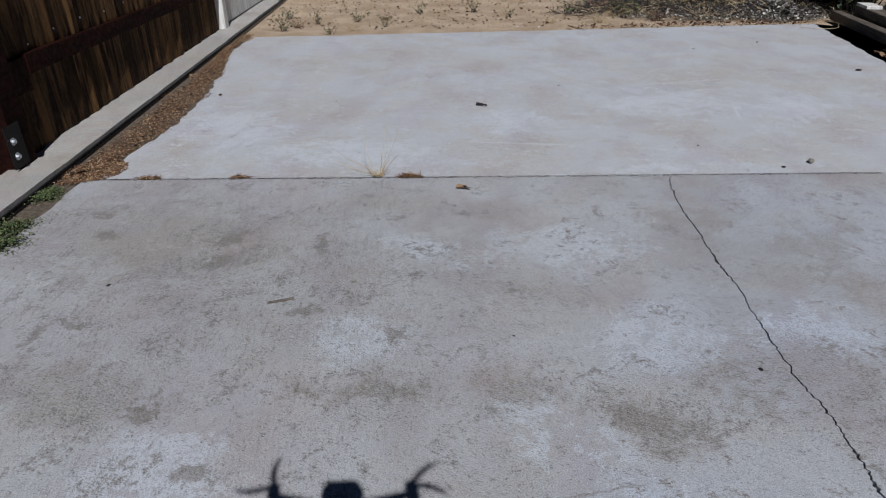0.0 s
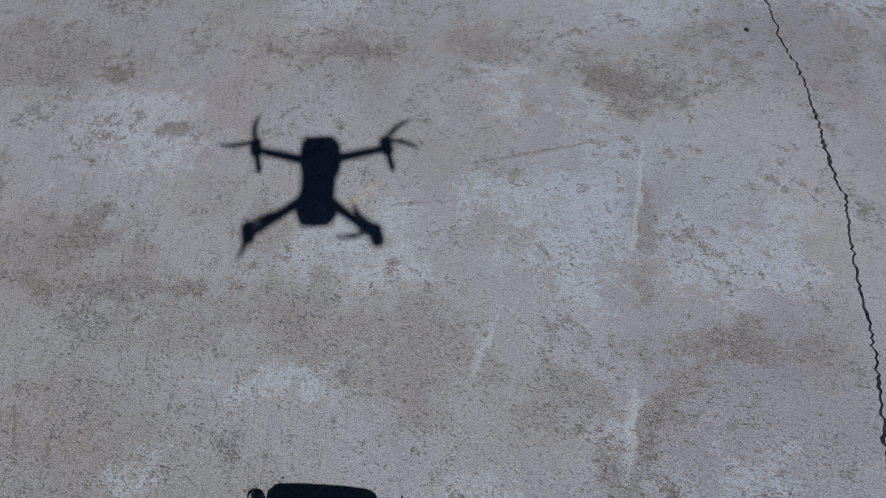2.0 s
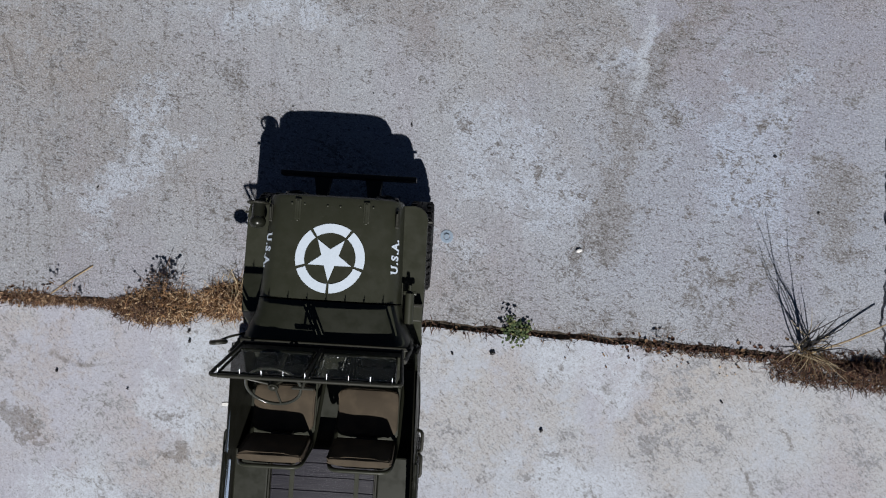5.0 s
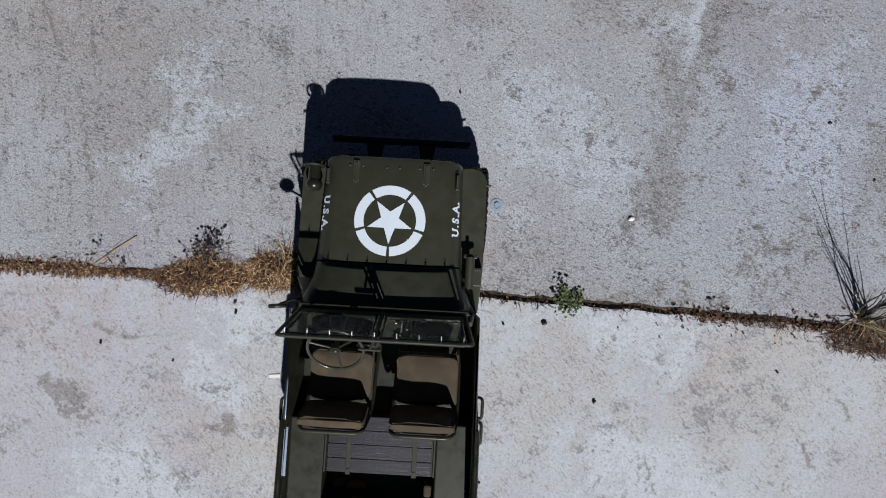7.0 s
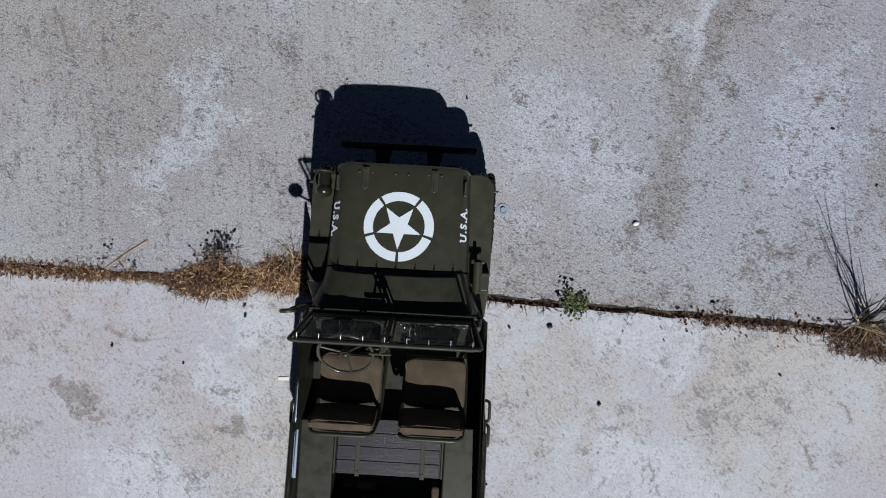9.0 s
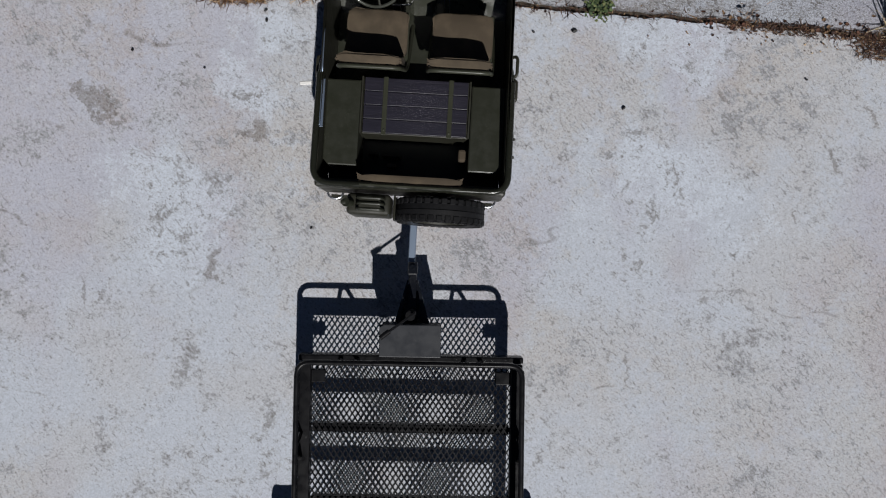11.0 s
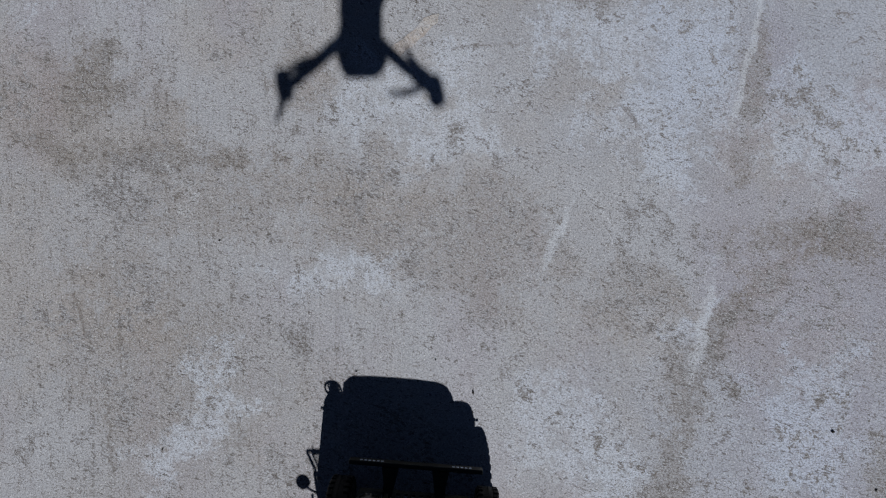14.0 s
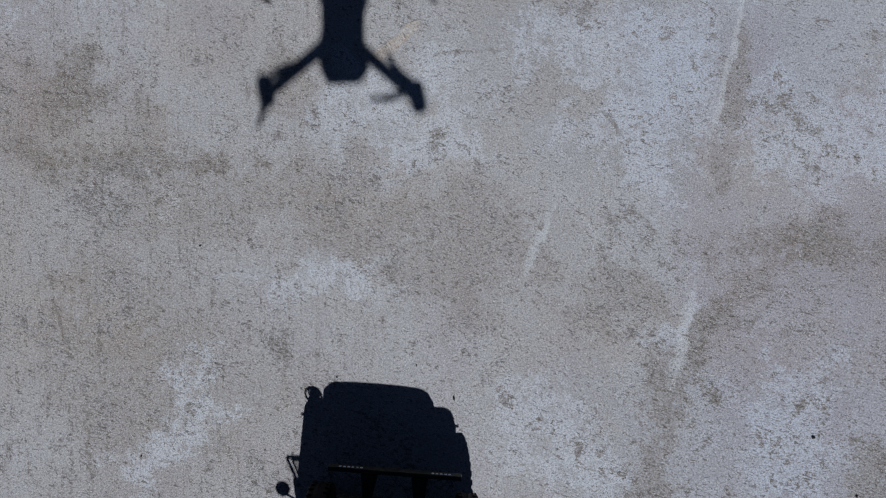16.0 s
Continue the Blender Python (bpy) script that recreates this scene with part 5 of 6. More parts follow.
for family in (-1, 1):
    slope = Vector((0.0082, family * 0.0125, 0)).normalized()
    count = int((W * 2 * 0.0125 / 0.0082 + LONG) / 0.0125) + 2
    for k in range(-2, count):
        # one strand across the deck, cut at its border
        y0 = -LONG + 0.016 + k * 0.0125 - (W * 2 * 0.0125 / 0.0082 if family > 0 else 0)
        x_lo, x_hi, y_lo, y_hi = -W + 0.014, W - 0.014, -LONG + 0.014, -0.006
        g = family * 0.0125 / 0.0082
        xs = sorted(((y_lo - y0) / g + x_lo, (y_hi - y0) / g + x_lo))
        a, b = max(x_lo, xs[0]), min(x_hi, xs[1])
        if b - a < 0.004:
            continue
        p, q = Vector((a, y0 + (a - x_lo) * g, 0)), Vector((b, y0 + (b - x_lo) * g, 0))
        side = Vector((-slope.y, slope.x, 0)) * 0.00075
        z0, z1 = DECK + (0.0 if family > 0 else 0.0008), DECK + (0.0018 if family > 0 else 0.0026)
        low = [mesh.verts.new(v + Vector((0, 0, z0))) for v in (p + side, q + side, q - side, p - side)]
        up = [mesh.verts.new(v + Vector((0, 0, z1))) for v in (p + side, q + side, q - side, p - side)]
        mesh.faces.new(up), mesh.faces.new(low[::-1])
        for i in range(4):
            mesh.faces.new((low[i], low[(i + 1) % 4], up[(i + 1) % 4], up[i]))
tagged(part("deck_mesh", mesh, BLACK, trailer, "black expanded metal deck mesh"), kind="stuff")
rail = rounded([(-0.1475, -LONG + 0.01, 0.1100), (-0.1475, -0.003, 0.1100), (0.1475, -0.003, 0.1100), (0.1475, -LONG + 0.01, 0.1100)], 0.018, 7)
part("top_rail", tube(rail, 0.0036, 10), BLACK, trailer, "round rail round the deck", True)
spots = [(x, -0.003) for x in (-0.083, 0.083)]
for x, y in spots:
    part("rail_bracket", tube(rounded([(x - 0.013, y, 0.080), (x - 0.004, y, 0.107), (x + 0.004, y, 0.107), (x + 0.013, y, 0.080)], 0.003), 0.0030, 8), BLACK, trailer, "splayed bracket under the rail", True)
for s in (-1, 1):
    for y in (-0.12, -0.26, -0.40):
        part("rail_bracket", tube([(s * 0.1475, y - 0.017, 0.076), (s * 0.1475, y - 0.006, 0.108), (s * 0.1475, y + 0.006, 0.108), (s * 0.1475, y + 0.017, 0.076)], 0.0030, 8), BLACK, trailer, "", True)
    part("rail_foot", rod((s * 0.1475, -0.012, 0.076), (s * 0.1475, -0.012, 0.109), 0.0030), BLACK, trailer, "", True)
    part("tie_plate", box(s * 0.128 - 0.012, s * 0.128 + 0.010, -0.036, -0.019, 0.0630, 0.068, 0.001), BLACK, trailer)
    part("rear_rail_post", rod((s * 0.1475, -LONG + 0.012, 0.076), (s * 0.1475, -LONG + 0.012, 0.109), 0.0030), BLACK, trailer, "", True)
    arm = loft([[(s * 0.038, -0.004, 0.058), (s * 0.026, -0.004, 0.058), (s * 0.026, -0.004, 0.072), (s * 0.038, -0.004, 0.072)],
                [(s * 0.0072, 0.106, 0.058), (s * 0.0052, 0.106, 0.058), (s * 0.0052, 0.106, 0.070), (s * 0.0072, 0.106, 0.070)]], closed=True)
    part("drawbar_arm", arm, SKY_BLACK, trailer)
part("drawbar_plate", slab([(-0.026, 0.024), (0.026, 0.024), (0.0065, 0.100), (-0.0065, 0.100)], 0.052, 0.0575), SKY_BLACK, trailer)
part("drawbar_tube", box(-0.0052, 0.0052, 0.050, 0.124, 0.0580, 0.0690, 0.0012), SKY_BLACK, trailer, "square black drawbar tube")
part("coupler", join(box(-0.0066, 0.0066, 0.113, 0.131, 0.055, 0.0715, 0.0018), rod((0, 0.1235, 0.060), (0, 0.1235, 0.0735), 0.0042, 18)), SKY_BLACK, trailer)
part("coupler_pin", ring(0.0020, 0.0034, 0.0736, 0.0743), CHROME_DARK, trailer).matrix_basis = pose(0, 0.1235, 0)
tool = part("tool_box", box(-0.0400, 0.0395, 0.006, 0.047, 0.056, 0.104, 0.0015), CHARCOAL, trailer, "charcoal steel tool box on the drawbar")
part("lid", box(-0.0408, 0.0403, 0.0052, 0.0478, 0.1042, 0.1075, 0.001), CHARCOAL, tool)
crank = rounded([(-0.001, 0.062, 0.062), (0.003, 0.062, 0.118), (0.008, 0.066, 0.124), (-0.030, 0.038, 0.124), (-0.036, 0.034, 0.126)], 0.006)
jack = part("jack_crank", tube(crank, 0.0018, 8), BLACK, trailer, "bent jack crank with a thick grip", True)
part("grip", rod((-0.026, 0.041, 0.124), (-0.038, 0.032, 0.126), 0.0036), BLACK, jack, "", True)
part("jack_leg", join(rod((0.0, 0.060, 0.004), (0.0, 0.060, 0.112), 0.0065, 14), box(-0.012, 0.012, 0.048, 0.072, 0.0, 0.004, 0.001)), BLACK, trailer, "", True)
for s in (-1, 1):
    wheel(trailer, pose(s * 0.172, -0.30, 0.045), 0.045, 0.028, "small black trailer tyre")
part("trailer_axle", rod((-0.165, -0.30, 0.045), (0.165, -0.30, 0.045), 0.0030), BLACK, trailer, "", True)
for s in (-1, 1):
    part("axle_spring", box(s * 0.09 - 0.004, s * 0.09 + 0.004, -0.34, -0.26, 0.040, 0.048, 0.001), BLACK, trailer)


# ---- fence along the yard ----
fence = thing("wooden_fence", FENCE, "brown cedar board fence with a red-brown rail and post", "fence")
rnd = random.Random(7)
board_mesh = []
for w in (0.132, 0.138, 0.143):
    # a cupped board: hollow towards the yard
    cut = [(0.0022 * (abs(u) ** 2) * 4, u * w) for u in np.linspace(-0.5, 0.5, 7)]
    ring_pts = [(0.009 + x, y) for x, y in cut] + [(-0.009 + x, y) for x, y in cut[::-1]]
    ob = part("board", loft([[(x, y, z) for x, y in ring_pts] for z in (0.03, 0.9, 1.78)], closed=True), FENCE_WOOD, fence)
    board_mesh.append(ob.data)
    bpy.data.objects.remove(ob)
y, k = 0.32, 0
while y < 4.03:
    ob = new("board", board_mesh[k % 3])
    ob.parent = fence
    ob.matrix_basis = pose(0.006 + 0.007 * (k % 2) + rnd.uniform(-0.003, 0.003), y, rnd.uniform(-0.02, 0.015), rnd.uniform(-0.4, 0.4), 0, -4.5 + rnd.uniform(-3.5, 3.5))
    y += 0.140 + rnd.uniform(-0.002, 0.003)
    k += 1
part("rail", box(0.022, 0.056, 0.44, 4.05, 0.372, 0.462, 0.004), RED_WOOD, fence, "red-brown stained horizontal rail")
part("rail_end", box(0.022, 0.050, 0.20, 0.44, 0.30, 0.455, 0.004), RED_WOOD, fence)
post = part("post", box(-0.05, 0.075, 0.10, 0.255, 0.0, 1.85, 0.006), RED_WOOD, fence, "thick red-brown stained fence post")
bracket = part("bracket", box(0.0755, 0.081, 0.055, 0.180, 0.035, 0.225, 0.003), RUBBER, post, "black steel post bracket")
for z in (0.165, 0.098):
    bolt = join(spin([(0, 0.017), (0.004, 0.017), (0.004, 0.0), (0, 0.0)], 20), spin([(0.004, 0.0105), (0.013, 0.0105), (0.013, 0.0), (0.004, 0.0)], 6))
    part("bolt", turned(bolt, Matrix.Translation((0.081, 0.095, z - 0.010))), CHROME, post, "bright bolt with a washer")
for y, z in ((0.55, 0.49), (0.83, 0.52), (1.15, 0.53), (1.48, 0.52), (1.80, 0.535)):
    part("nail", ball((0.022, y, z), 0.006, squash=(0.5, 1, 1), u=8, v=6), STEEL, fence)
white = thing("white_fence", FENCE, "white painted timber fence with a corner post", "fence")
part("post", box(-0.06, 0.075, 4.10, 4.24, 0.0, 1.8, 0.006), WHITE_WOOD, white, "white painted square post with worn foot")
for k in range(36):
    me_bm = box(-0.02, 0.0, 4.26 + k * 0.145, 4.26 + k * 0.145 + 0.138, 0.03, 1.75, 0.003, segments=1) if k == 0 else None
    if k == 0:
        first = part("board", me_bm, WHITE_WOOD, white)
    else:
        ob = new("board", first.data)
        ob.parent, ob.matrix_basis = white, pose(0, k * 0.145, 0)

# ---- far side of the yard ----
timbers = [(3.54, 5.35, 3.90, 7.25, 0.0, 0.09, 0.10, "grey weathered landscape timber on the ground"), (3.72, 5.30, 4.08, 7.15, 0.0, 0.09, 0.11, "grey weathered landscape timber on the ground"),
           (3.72, 5.45, 4.06, 7.05, 0.091, 0.075, 0.17, "dark old timber laid on two others")]
for x0, y0, x1, y1, z, h, w, label in timbers:
    length = math.dist((x0, y0), (x1, y1))
    m = Matrix.Translation(((x0 + x1) / 2, (y0 + y1) / 2, z)) @ Matrix.Rotation(-math.atan2(x1 - x0, y1 - y0), 4, "Z")
    ob = part("old_timber", box(-w / 2, w / 2, -length / 2, length / 2, 0, h, 0.008), OLD_WOOD)
    ob.matrix_world = m
    tagged(ob, label, "timber", "stacked timbers")
ob = part("pale_board", box(-0.07, 0.07, -0.16, 0.16, 0, 0.03, 0.004), WHITE_WOOD)
ob.matrix_world = pose(3.99, 6.85, 0.167, 0, 0, -12)
tagged(ob, "short pale board end on old timbers", "board")
bm = tube([(1.72, 8.25, 0.02), (1.95, 8.12, 0.025), (2.25, 8.05, 0.02), (2.55, 8.06, 0.02)], 0.05, 12)
tagged(part("black_pipe", bm, BLACK, None, "", True), "black plastic pipe half buried in litter", "pipe")
for k in range(4):
    ob = part("pink_brick", box(-0.10, 0.10, -0.045, 0.045, 0, 0.06, 0.005), BRICK)
    ob.matrix_world = pose(1.72 + 0.23 * (k % 2) - 0.1 * (k // 2), 8.55 + 0.1 * (k // 2), -0.01 + 0.06 * (k // 3), 0, 0, 6 - 5 * k)
    tagged(ob, "loose pinkish brick lying in dead leaves", "brick", "loose bricks")
stuff("grey_leaf_litter", join(scraps(6500, in_oval(3.0, 7.75, 1.35, 0.66, 0.12), 0.022, 21, 1.2), scraps(2200, in_oval(3.42, 7.55, 0.42, 0.42, 0.16), 0.026, 22, 1.2)), GREY_LEAF, "heap of grey and brown dead leaves", "leaf litter")
stuff("dead_twigs", litter(900, in_oval(2.9, 7.95, 1.6, 0.6, 0.20), 0.26, 0.007, 23, 0.8), PALE_STEM, "tangle of dry grey twigs over litter", "twigs")
stuff("dark_twigs", litter(1500, in_oval(2.7, 7.95, 1.7, 0.65, 0.28), 0.26, 0.009, 24, 0.9), DARK_STEM, "dark dead stems behind the pad", "twigs")
stuff("edge_litter", join(scraps(300, on_line([(1.0, 6.74), (2.4, 6.97), (3.5, 7.08)], 0.07), 0.026, 25), scraps(120, in_oval(3.38, 5.25, 0.14, 0.20, 0.02), 0.04, 26)), RUSSET, "brown leaves along the pad's edge", "leaf litter")


def bush(name, at, spread, height, count, material, seed, label, leaf=0.0, category="weed"):
    """A low weed: stems from one root, with scraps of leaf along them."""
    ob = thing(name, Matrix.Translation((at[0], at[1], at[2] if len(at) > 2 else 0)), label, category)
    rnd, stems, leaves = random.Random(seed), bmesh.new(), bmesh.new()
    for _ in range(count):
        a, r = rnd.uniform(0, math.tau), rnd.uniform(0.1, 1.0)
        d = Vector((math.cos(a) * r * spread, math.sin(a) * r * spread, height))
        start = Vector((rnd.gauss(0, spread * 0.12), rnd.gauss(0, spread * 0.12), -0.004))
        tip = blade(stems, rnd, start, d, d.length * rnd.uniform(0.55, 1.1), max(0.0012, height * 0.03), (0, 0, -0.35))
        if leaf:
            for u in (0.35, 0.6, 0.8, 1.0):
                p = start.lerp(tip, u) + Vector((rnd.gauss(0, leaf * 0.6), rnd.gauss(0, leaf * 0.6), rnd.gauss(0, leaf * 0.4)))
                m = Matrix.Translation(p) @ Euler((rnd.uniform(-0.8, 0.8), rnd.uniform(-0.8, 0.8), rnd.uniform(0, 6.3))).to_matrix().to_4x4()
                s = leaf * rnd.uniform(0.6, 1.3)
                vs = [leaves.verts.new(m @ Vector(c)) for c in ((0, 0, 0), (s * 0.5, s * 0.42, s * 0.12), (s, s * 0.1, 0), (s * 0.55, -s * 0.4, s * 0.12))]
                leaves.faces.new(vs)
    tagged(part("stalk", stems, material if not leaf else DARK_STEM, ob), kind="stuff")
    if leaf:
        tagged(part("foliage", leaves, material, ob), kind="stuff")
    else:
        leaves.free()
    return ob


for i, (x, y, s) in enumerate(((-1.85, 6.75, 0.16), (-1.6, 7.2, 0.12), (-1.35, 6.55, 0.10), (-1.2, 7.35, 0.14), (-0.85, 7.0, 0.10), (-0.55, 8.0, 0.12), (0.1, 8.1, 0.16), (-2.0, 7.6, 0.14), (0.5, 7.7, 0.1), (1.2, 7.9, 0.2), (1.75, 7.6, 0.2))):
    bush("yard_weed", (x, y, -0.02), s, s * 0.9, 16, LEAF, 300 + i, "sparse green weed in sandy soil", s * 0.16)
for i, (x, y, s) in enumerate(((-1.75, 6.95, 0.22), (-1.15, 6.75, 0.20), (-0.9, 7.5, 0.2), (1.45, 7.25, 0.3), (2.05, 7.35, 0.35), (2.6, 7.4, 0.4), (3.1, 7.5, 0.35), (0.9, 7.2, 0.18), (2.35, 7.75, 0.4), (1.8, 7.9, 0.35))):
    bush("dry_weed", (x, y, -0.02), s, s * 0.5, 40, PALE_STEM if i % 2 else RUSSET, 340 + i, "dry brown weed tuft in sandy soil")
stuff("soil_litter", scraps(800, lambda r: (r.uniform(-2.2, 4.2), r.uniform(6.9, 9.3), -0.016), 0.026, 28), BROWN_LITTER, "scattered dry scraps on sandy soil", "leaf litter")
stuff("gravel", scraps(700, lambda r: (r.uniform(-2.2, 4.2), r.uniform(6.8, 9.5), -0.018), 0.02, 29, 0.1), GREY_LEAF, "pale gravel bits on sandy soil", "gravel")
bush("dark_shrub", (4.35, 7.75, -0.02), 0.6, 0.7, 320, LEAF, 392, "dark green shrub behind the timbers", 0.07, "shrub")
bush("dark_shrub", (4.6, 8.6, -0.02), 1.1, 1.0, 260, LEAF, 390, "dark green shrub behind the timbers", 0.10, "shrub")
bush("dark_shrub", (5.3, 7.4, -0.02), 1.0, 1.1, 260, LEAF, 391, "dark green shrub behind the timbers", 0.10, "shrub")

for i, (x, y, w, h) in enumerate(((2.2, 8.75, 0.8, 0.45), (3.1, 8.7, 0.8, 0.6), (3.8, 8.35, 0.6, 0.7))):
    bush("dark_shrub", (x, y, -0.02), w, h, 240, LEAF, 395 + i, "dark tangled shrub behind dead leaves", 0.05, "shrub")
cord = tube(rounded([(3.30, 6.72, 0.006), (3.42, 6.60, 0.006), (3.62, 6.62, 0.006), (3.76, 6.90, 0.02), (3.60, 7.02, 0.03), (3.42, 6.98, 0.02), (3.36, 6.84, 0.008)], 0.08), 0.0022, 8)
tagged(part("rope", cord, PALE_STEM, None, "", True), "loose loop of pale rope by the timbers", "rope")

# ---- litter along the curb ----
def channel_place(rnd):
    """A place between the edging strip and the ragged side of the pad."""
    y = rnd.uniform(2.50, 5.75) if rnd.random() < 0.9 else rnd.uniform(5.7, 6.4)
    edge_x = float(np.interp(y, (2.5, 2.73, 3.4, 4.1, 4.7, 5.6, 6.4), (-1.70, -1.66, -1.62, -1.70, -1.80, -2.02, -2.06)))
    curb_x = -1.813 - (y - 2.52) * 0.0977
    wide = 0.72 + 0.50 * noise.noise((y * 3.1, 2.0, 0.0))
    u = 0.56 + (rnd.betavariate(1.8, 1.8) - 0.5) * 1.25 * wide + (0.20 * rnd.random() if rnd.random() < 0.12 else 0)
    wave = 0.5 + 0.5 * noise.noise((y * 2.3, 7.0, u))
    return curb_x + (edge_x - curb_x) * u, y, 0.016 * rnd.random() * wave


stuff("curb_litter", litter(11000, channel_place, 0.015, 0.0020, 41, 0.35), CHAFF, "band of brown chaff beside the curb", "leaf litter")
stuff("curb_leaves", scraps(9000, channel_place, 0.0060, 42), CHAFF, "fine brown leaf scraps beside the curb", "leaf litter")
stuff("curb_dark_leaves", scraps(90, channel_place, 0.018, 45), RUSSET, "dark curled leaves beside the curb", "leaf litter")
stuff("channel_chaff", join(litter(3200, in_oval(-1.70, 2.68, 0.13, 0.14, 0.012), 0.016, 0.0022, 43), scraps(2600, in_oval(-1.70, 2.68, 0.13, 0.15, 0.010), 0.0065, 44, 0.6)), CHAFF, "pale chaff at the slab corner", "leaf litter")
for i, (x, y, s) in enumerate(((-1.755, 2.37, 0.07), (-1.70, 2.07, 0.10), (-1.66, 1.94, 0.10), (-1.77, 1.98, 0.12), (-1.77, 2.43, 0.05))):
    bush("curb_weed", (x, y, -0.005), s, s * 0.32, 240, LEAF, 400 + i, "low green weed in the channel by the curb", 0.0085)
for x, y, s, a in ((-1.640, 3.25, 0.040, 20), (-1.585, 4.02, 0.030, 80), (-1.74, 2.63, 0.05, 10)):
    ob = part("brown_leaf", scraps(1, lambda r: (0, 0, 0), s, int(s * 1000)), BROWN_LITTER)
    ob.matrix_world = pose(x, y, 0.002, 0, 0, a)
    tagged(ob, "curled dry brown leaf on concrete", "leaf", "fallen leaves")

# ---- joint between yard and drive ----
J_WEST = [(-0.80, -0.104), (-0.64, -0.110), (-0.50, -0.116), (-0.27, -0.124)]
stuff("joint_straw", litter(1300, on_line([(-0.64, -0.113), (-0.48, -0.119)], 0.0036, 0.004), 0.008, 0.0008, 51, 0.25, 0.001, 2.5, 5), CHAFF, "golden straw caught in the slab joint", "straw")
straw = litter(2100, in_oval(-0.428, -0.119, 0.074, 0.024, 0.017), 0.017, 0.0013, 52, 0.3, 0.001, 3.0, 5)
join(straw, litter(1700, in_oval(-0.318, -0.108, 0.060, 0.028, 0.019), 0.020, 0.0013, 53, 0.3, 0.001, 2.6, 5))
stuff("straw_pile", straw, STRAW, "golden heap of dry straw over the joint", "straw")
# brown stems, and a dark under-layer added for shade between the straws
stuff("dark_straw", join(litter(900, in_oval(-0.318, -0.110, 0.055, 0.028, 0.015), 0.011, 0.0011, 50, 0.3, 0.001, 2.6, 5), litter(1500, in_oval(-0.44, -0.121, 0.074, 0.027, 0.018), 0.011, 0.0011, 54, 0.35, 0.001, 2.6, 5)), RUSSET, "brown stems among dry straw, also darkening its shaded gaps", "straw")
stuff("pale_straw", litter(70, in_oval(-0.300, -0.090, 0.045, 0.024, 0.02), 0.030, 0.0013, 55, 1.0), PALE_STEM, "bleached forked stems by the jeep", "straw")
SEAM_LINE = [(-0.80, -0.105), (-0.50, -0.117), (0.01, -0.139), (0.27, -0.154), (0.45, -0.166), (0.67, -0.184), (1.1, -0.215)]
stuff("joint_litter", join(litter(900, on_line(SEAM_LINE, 0.0040, 0.002), 0.012, 0.0014, 56, 0.2), scraps(220, on_line(SEAM_LINE, 0.0040, 0.001), 0.0035, 57)), RUSSET, "dark crumbs and rootlets in the joint", "litter")
stuff("russet_mat", join(litter(3600, in_oval(0.640, -0.188, 0.155, 0.030, 0.015), 0.013, 0.0013, 58, 0.35, 0.001, 2.4, 5), litter(420, on_line([(0.30, -0.160), (0.52, -0.172)], 0.0045, 0.004), 0.009, 0.0012, 59, 0.3, 0.001, 2.4, 5)), RUSSET, "mat of dark russet dead weed", "dead weed")
stuff("joint_rubble", join(litter(1100, on_line([(-0.86, -0.102), (-0.60, -0.113)], 0.0055, 0.004), 0.010, 0.0013, 74, 0.3, 0.001, 2.4, 4), scraps(260, on_line([(-0.86, -0.102), (-0.60, -0.113)], 0.0065, 0.003), 0.0040, 75, 0.8)), CHAFF, "brown rootlets and rubble packed in the joint", "litter")
stuff("dark_crumbs", join(scraps(80, on_line([(0.26, -0.155), (0.55, -0.172)], 0.008, 0.003), 0.0050, 72, 1.0), scraps(90, on_line([(-0.84, -0.104), (-0.66, -0.112)], 0.005, 0.002), 0.0045, 73, 1.0)), RUSSET, "dark curled leaf crumbs on the joint", "leaf litter")
stuff("joint_scraps", scraps(60, on_line([(0.15, -0.158), (0.70, -0.205)], 0.012), 0.0026, 60), BROWN_LITTER, "brown crumbs beside the joint", "litter")


def budded(at, seed, count=11, height=0.085):
    """A dead weed with dark seed heads at the tips."""
    ob = thing("seeding_weed", Matrix.Translation((*at, 0)), "dead brown weed with dark seed heads", "weed")
    rnd, stems, buds = random.Random(seed), bmesh.new(), bmesh.new()
    for _ in range(count):
        a = rnd.uniform(0, math.tau)
        d = Vector((math.cos(a) * 0.42, math.sin(a) * 0.25 + 0.42, 0.9))
        tip = blade(stems, rnd, (rnd.gauss(0, 0.006), rnd.gauss(0, 0.006), 0), d, height * rnd.uniform(0.6, 1.15), 0.0014, (0, 0.1, 0))
        for _ in range(4):
            q = tip + Vector((rnd.gauss(0, 0.006), rnd.gauss(0, 0.005), rnd.gauss(0, 0.003)))
            blade(stems, rnd, tip - Vector((0, 0, 0.012)), q - tip + Vector((0, 0, 0.012)), (q - tip).length + 0.012, 0.0009, (0, 0, 0), 2)
            ball(q, rnd.uniform(0.0014, 0.0028), buds, squash=(1.0, 0.7, 0.8), u=7, v=5)
    for _ in range(count * 11):
        a = rnd.uniform(0, math.tau)
        blade(stems, rnd, (rnd.gauss(0, 0.016), rnd.gauss(0.012, 0.012), rnd.uniform(0, 0.02)), (math.cos(a), math.sin(a) + 0.3, rnd.uniform(0, 0.9)), height * rnd.uniform(0.25, 0.8), 0.0010, (0, 0, 0), 3)
    tagged(part("stalk", stems, TWIG, ob), kind="stuff")
    tagged(part("seed_head", buds, BUD, ob), kind="stuff")
    return ob


budded((-0.428, -0.104), 61, 14, 0.034)
budded((-0.285, -0.108), 62, 5, 0.03)
budded((-0.575, -0.112), 63, 2, 0.028)
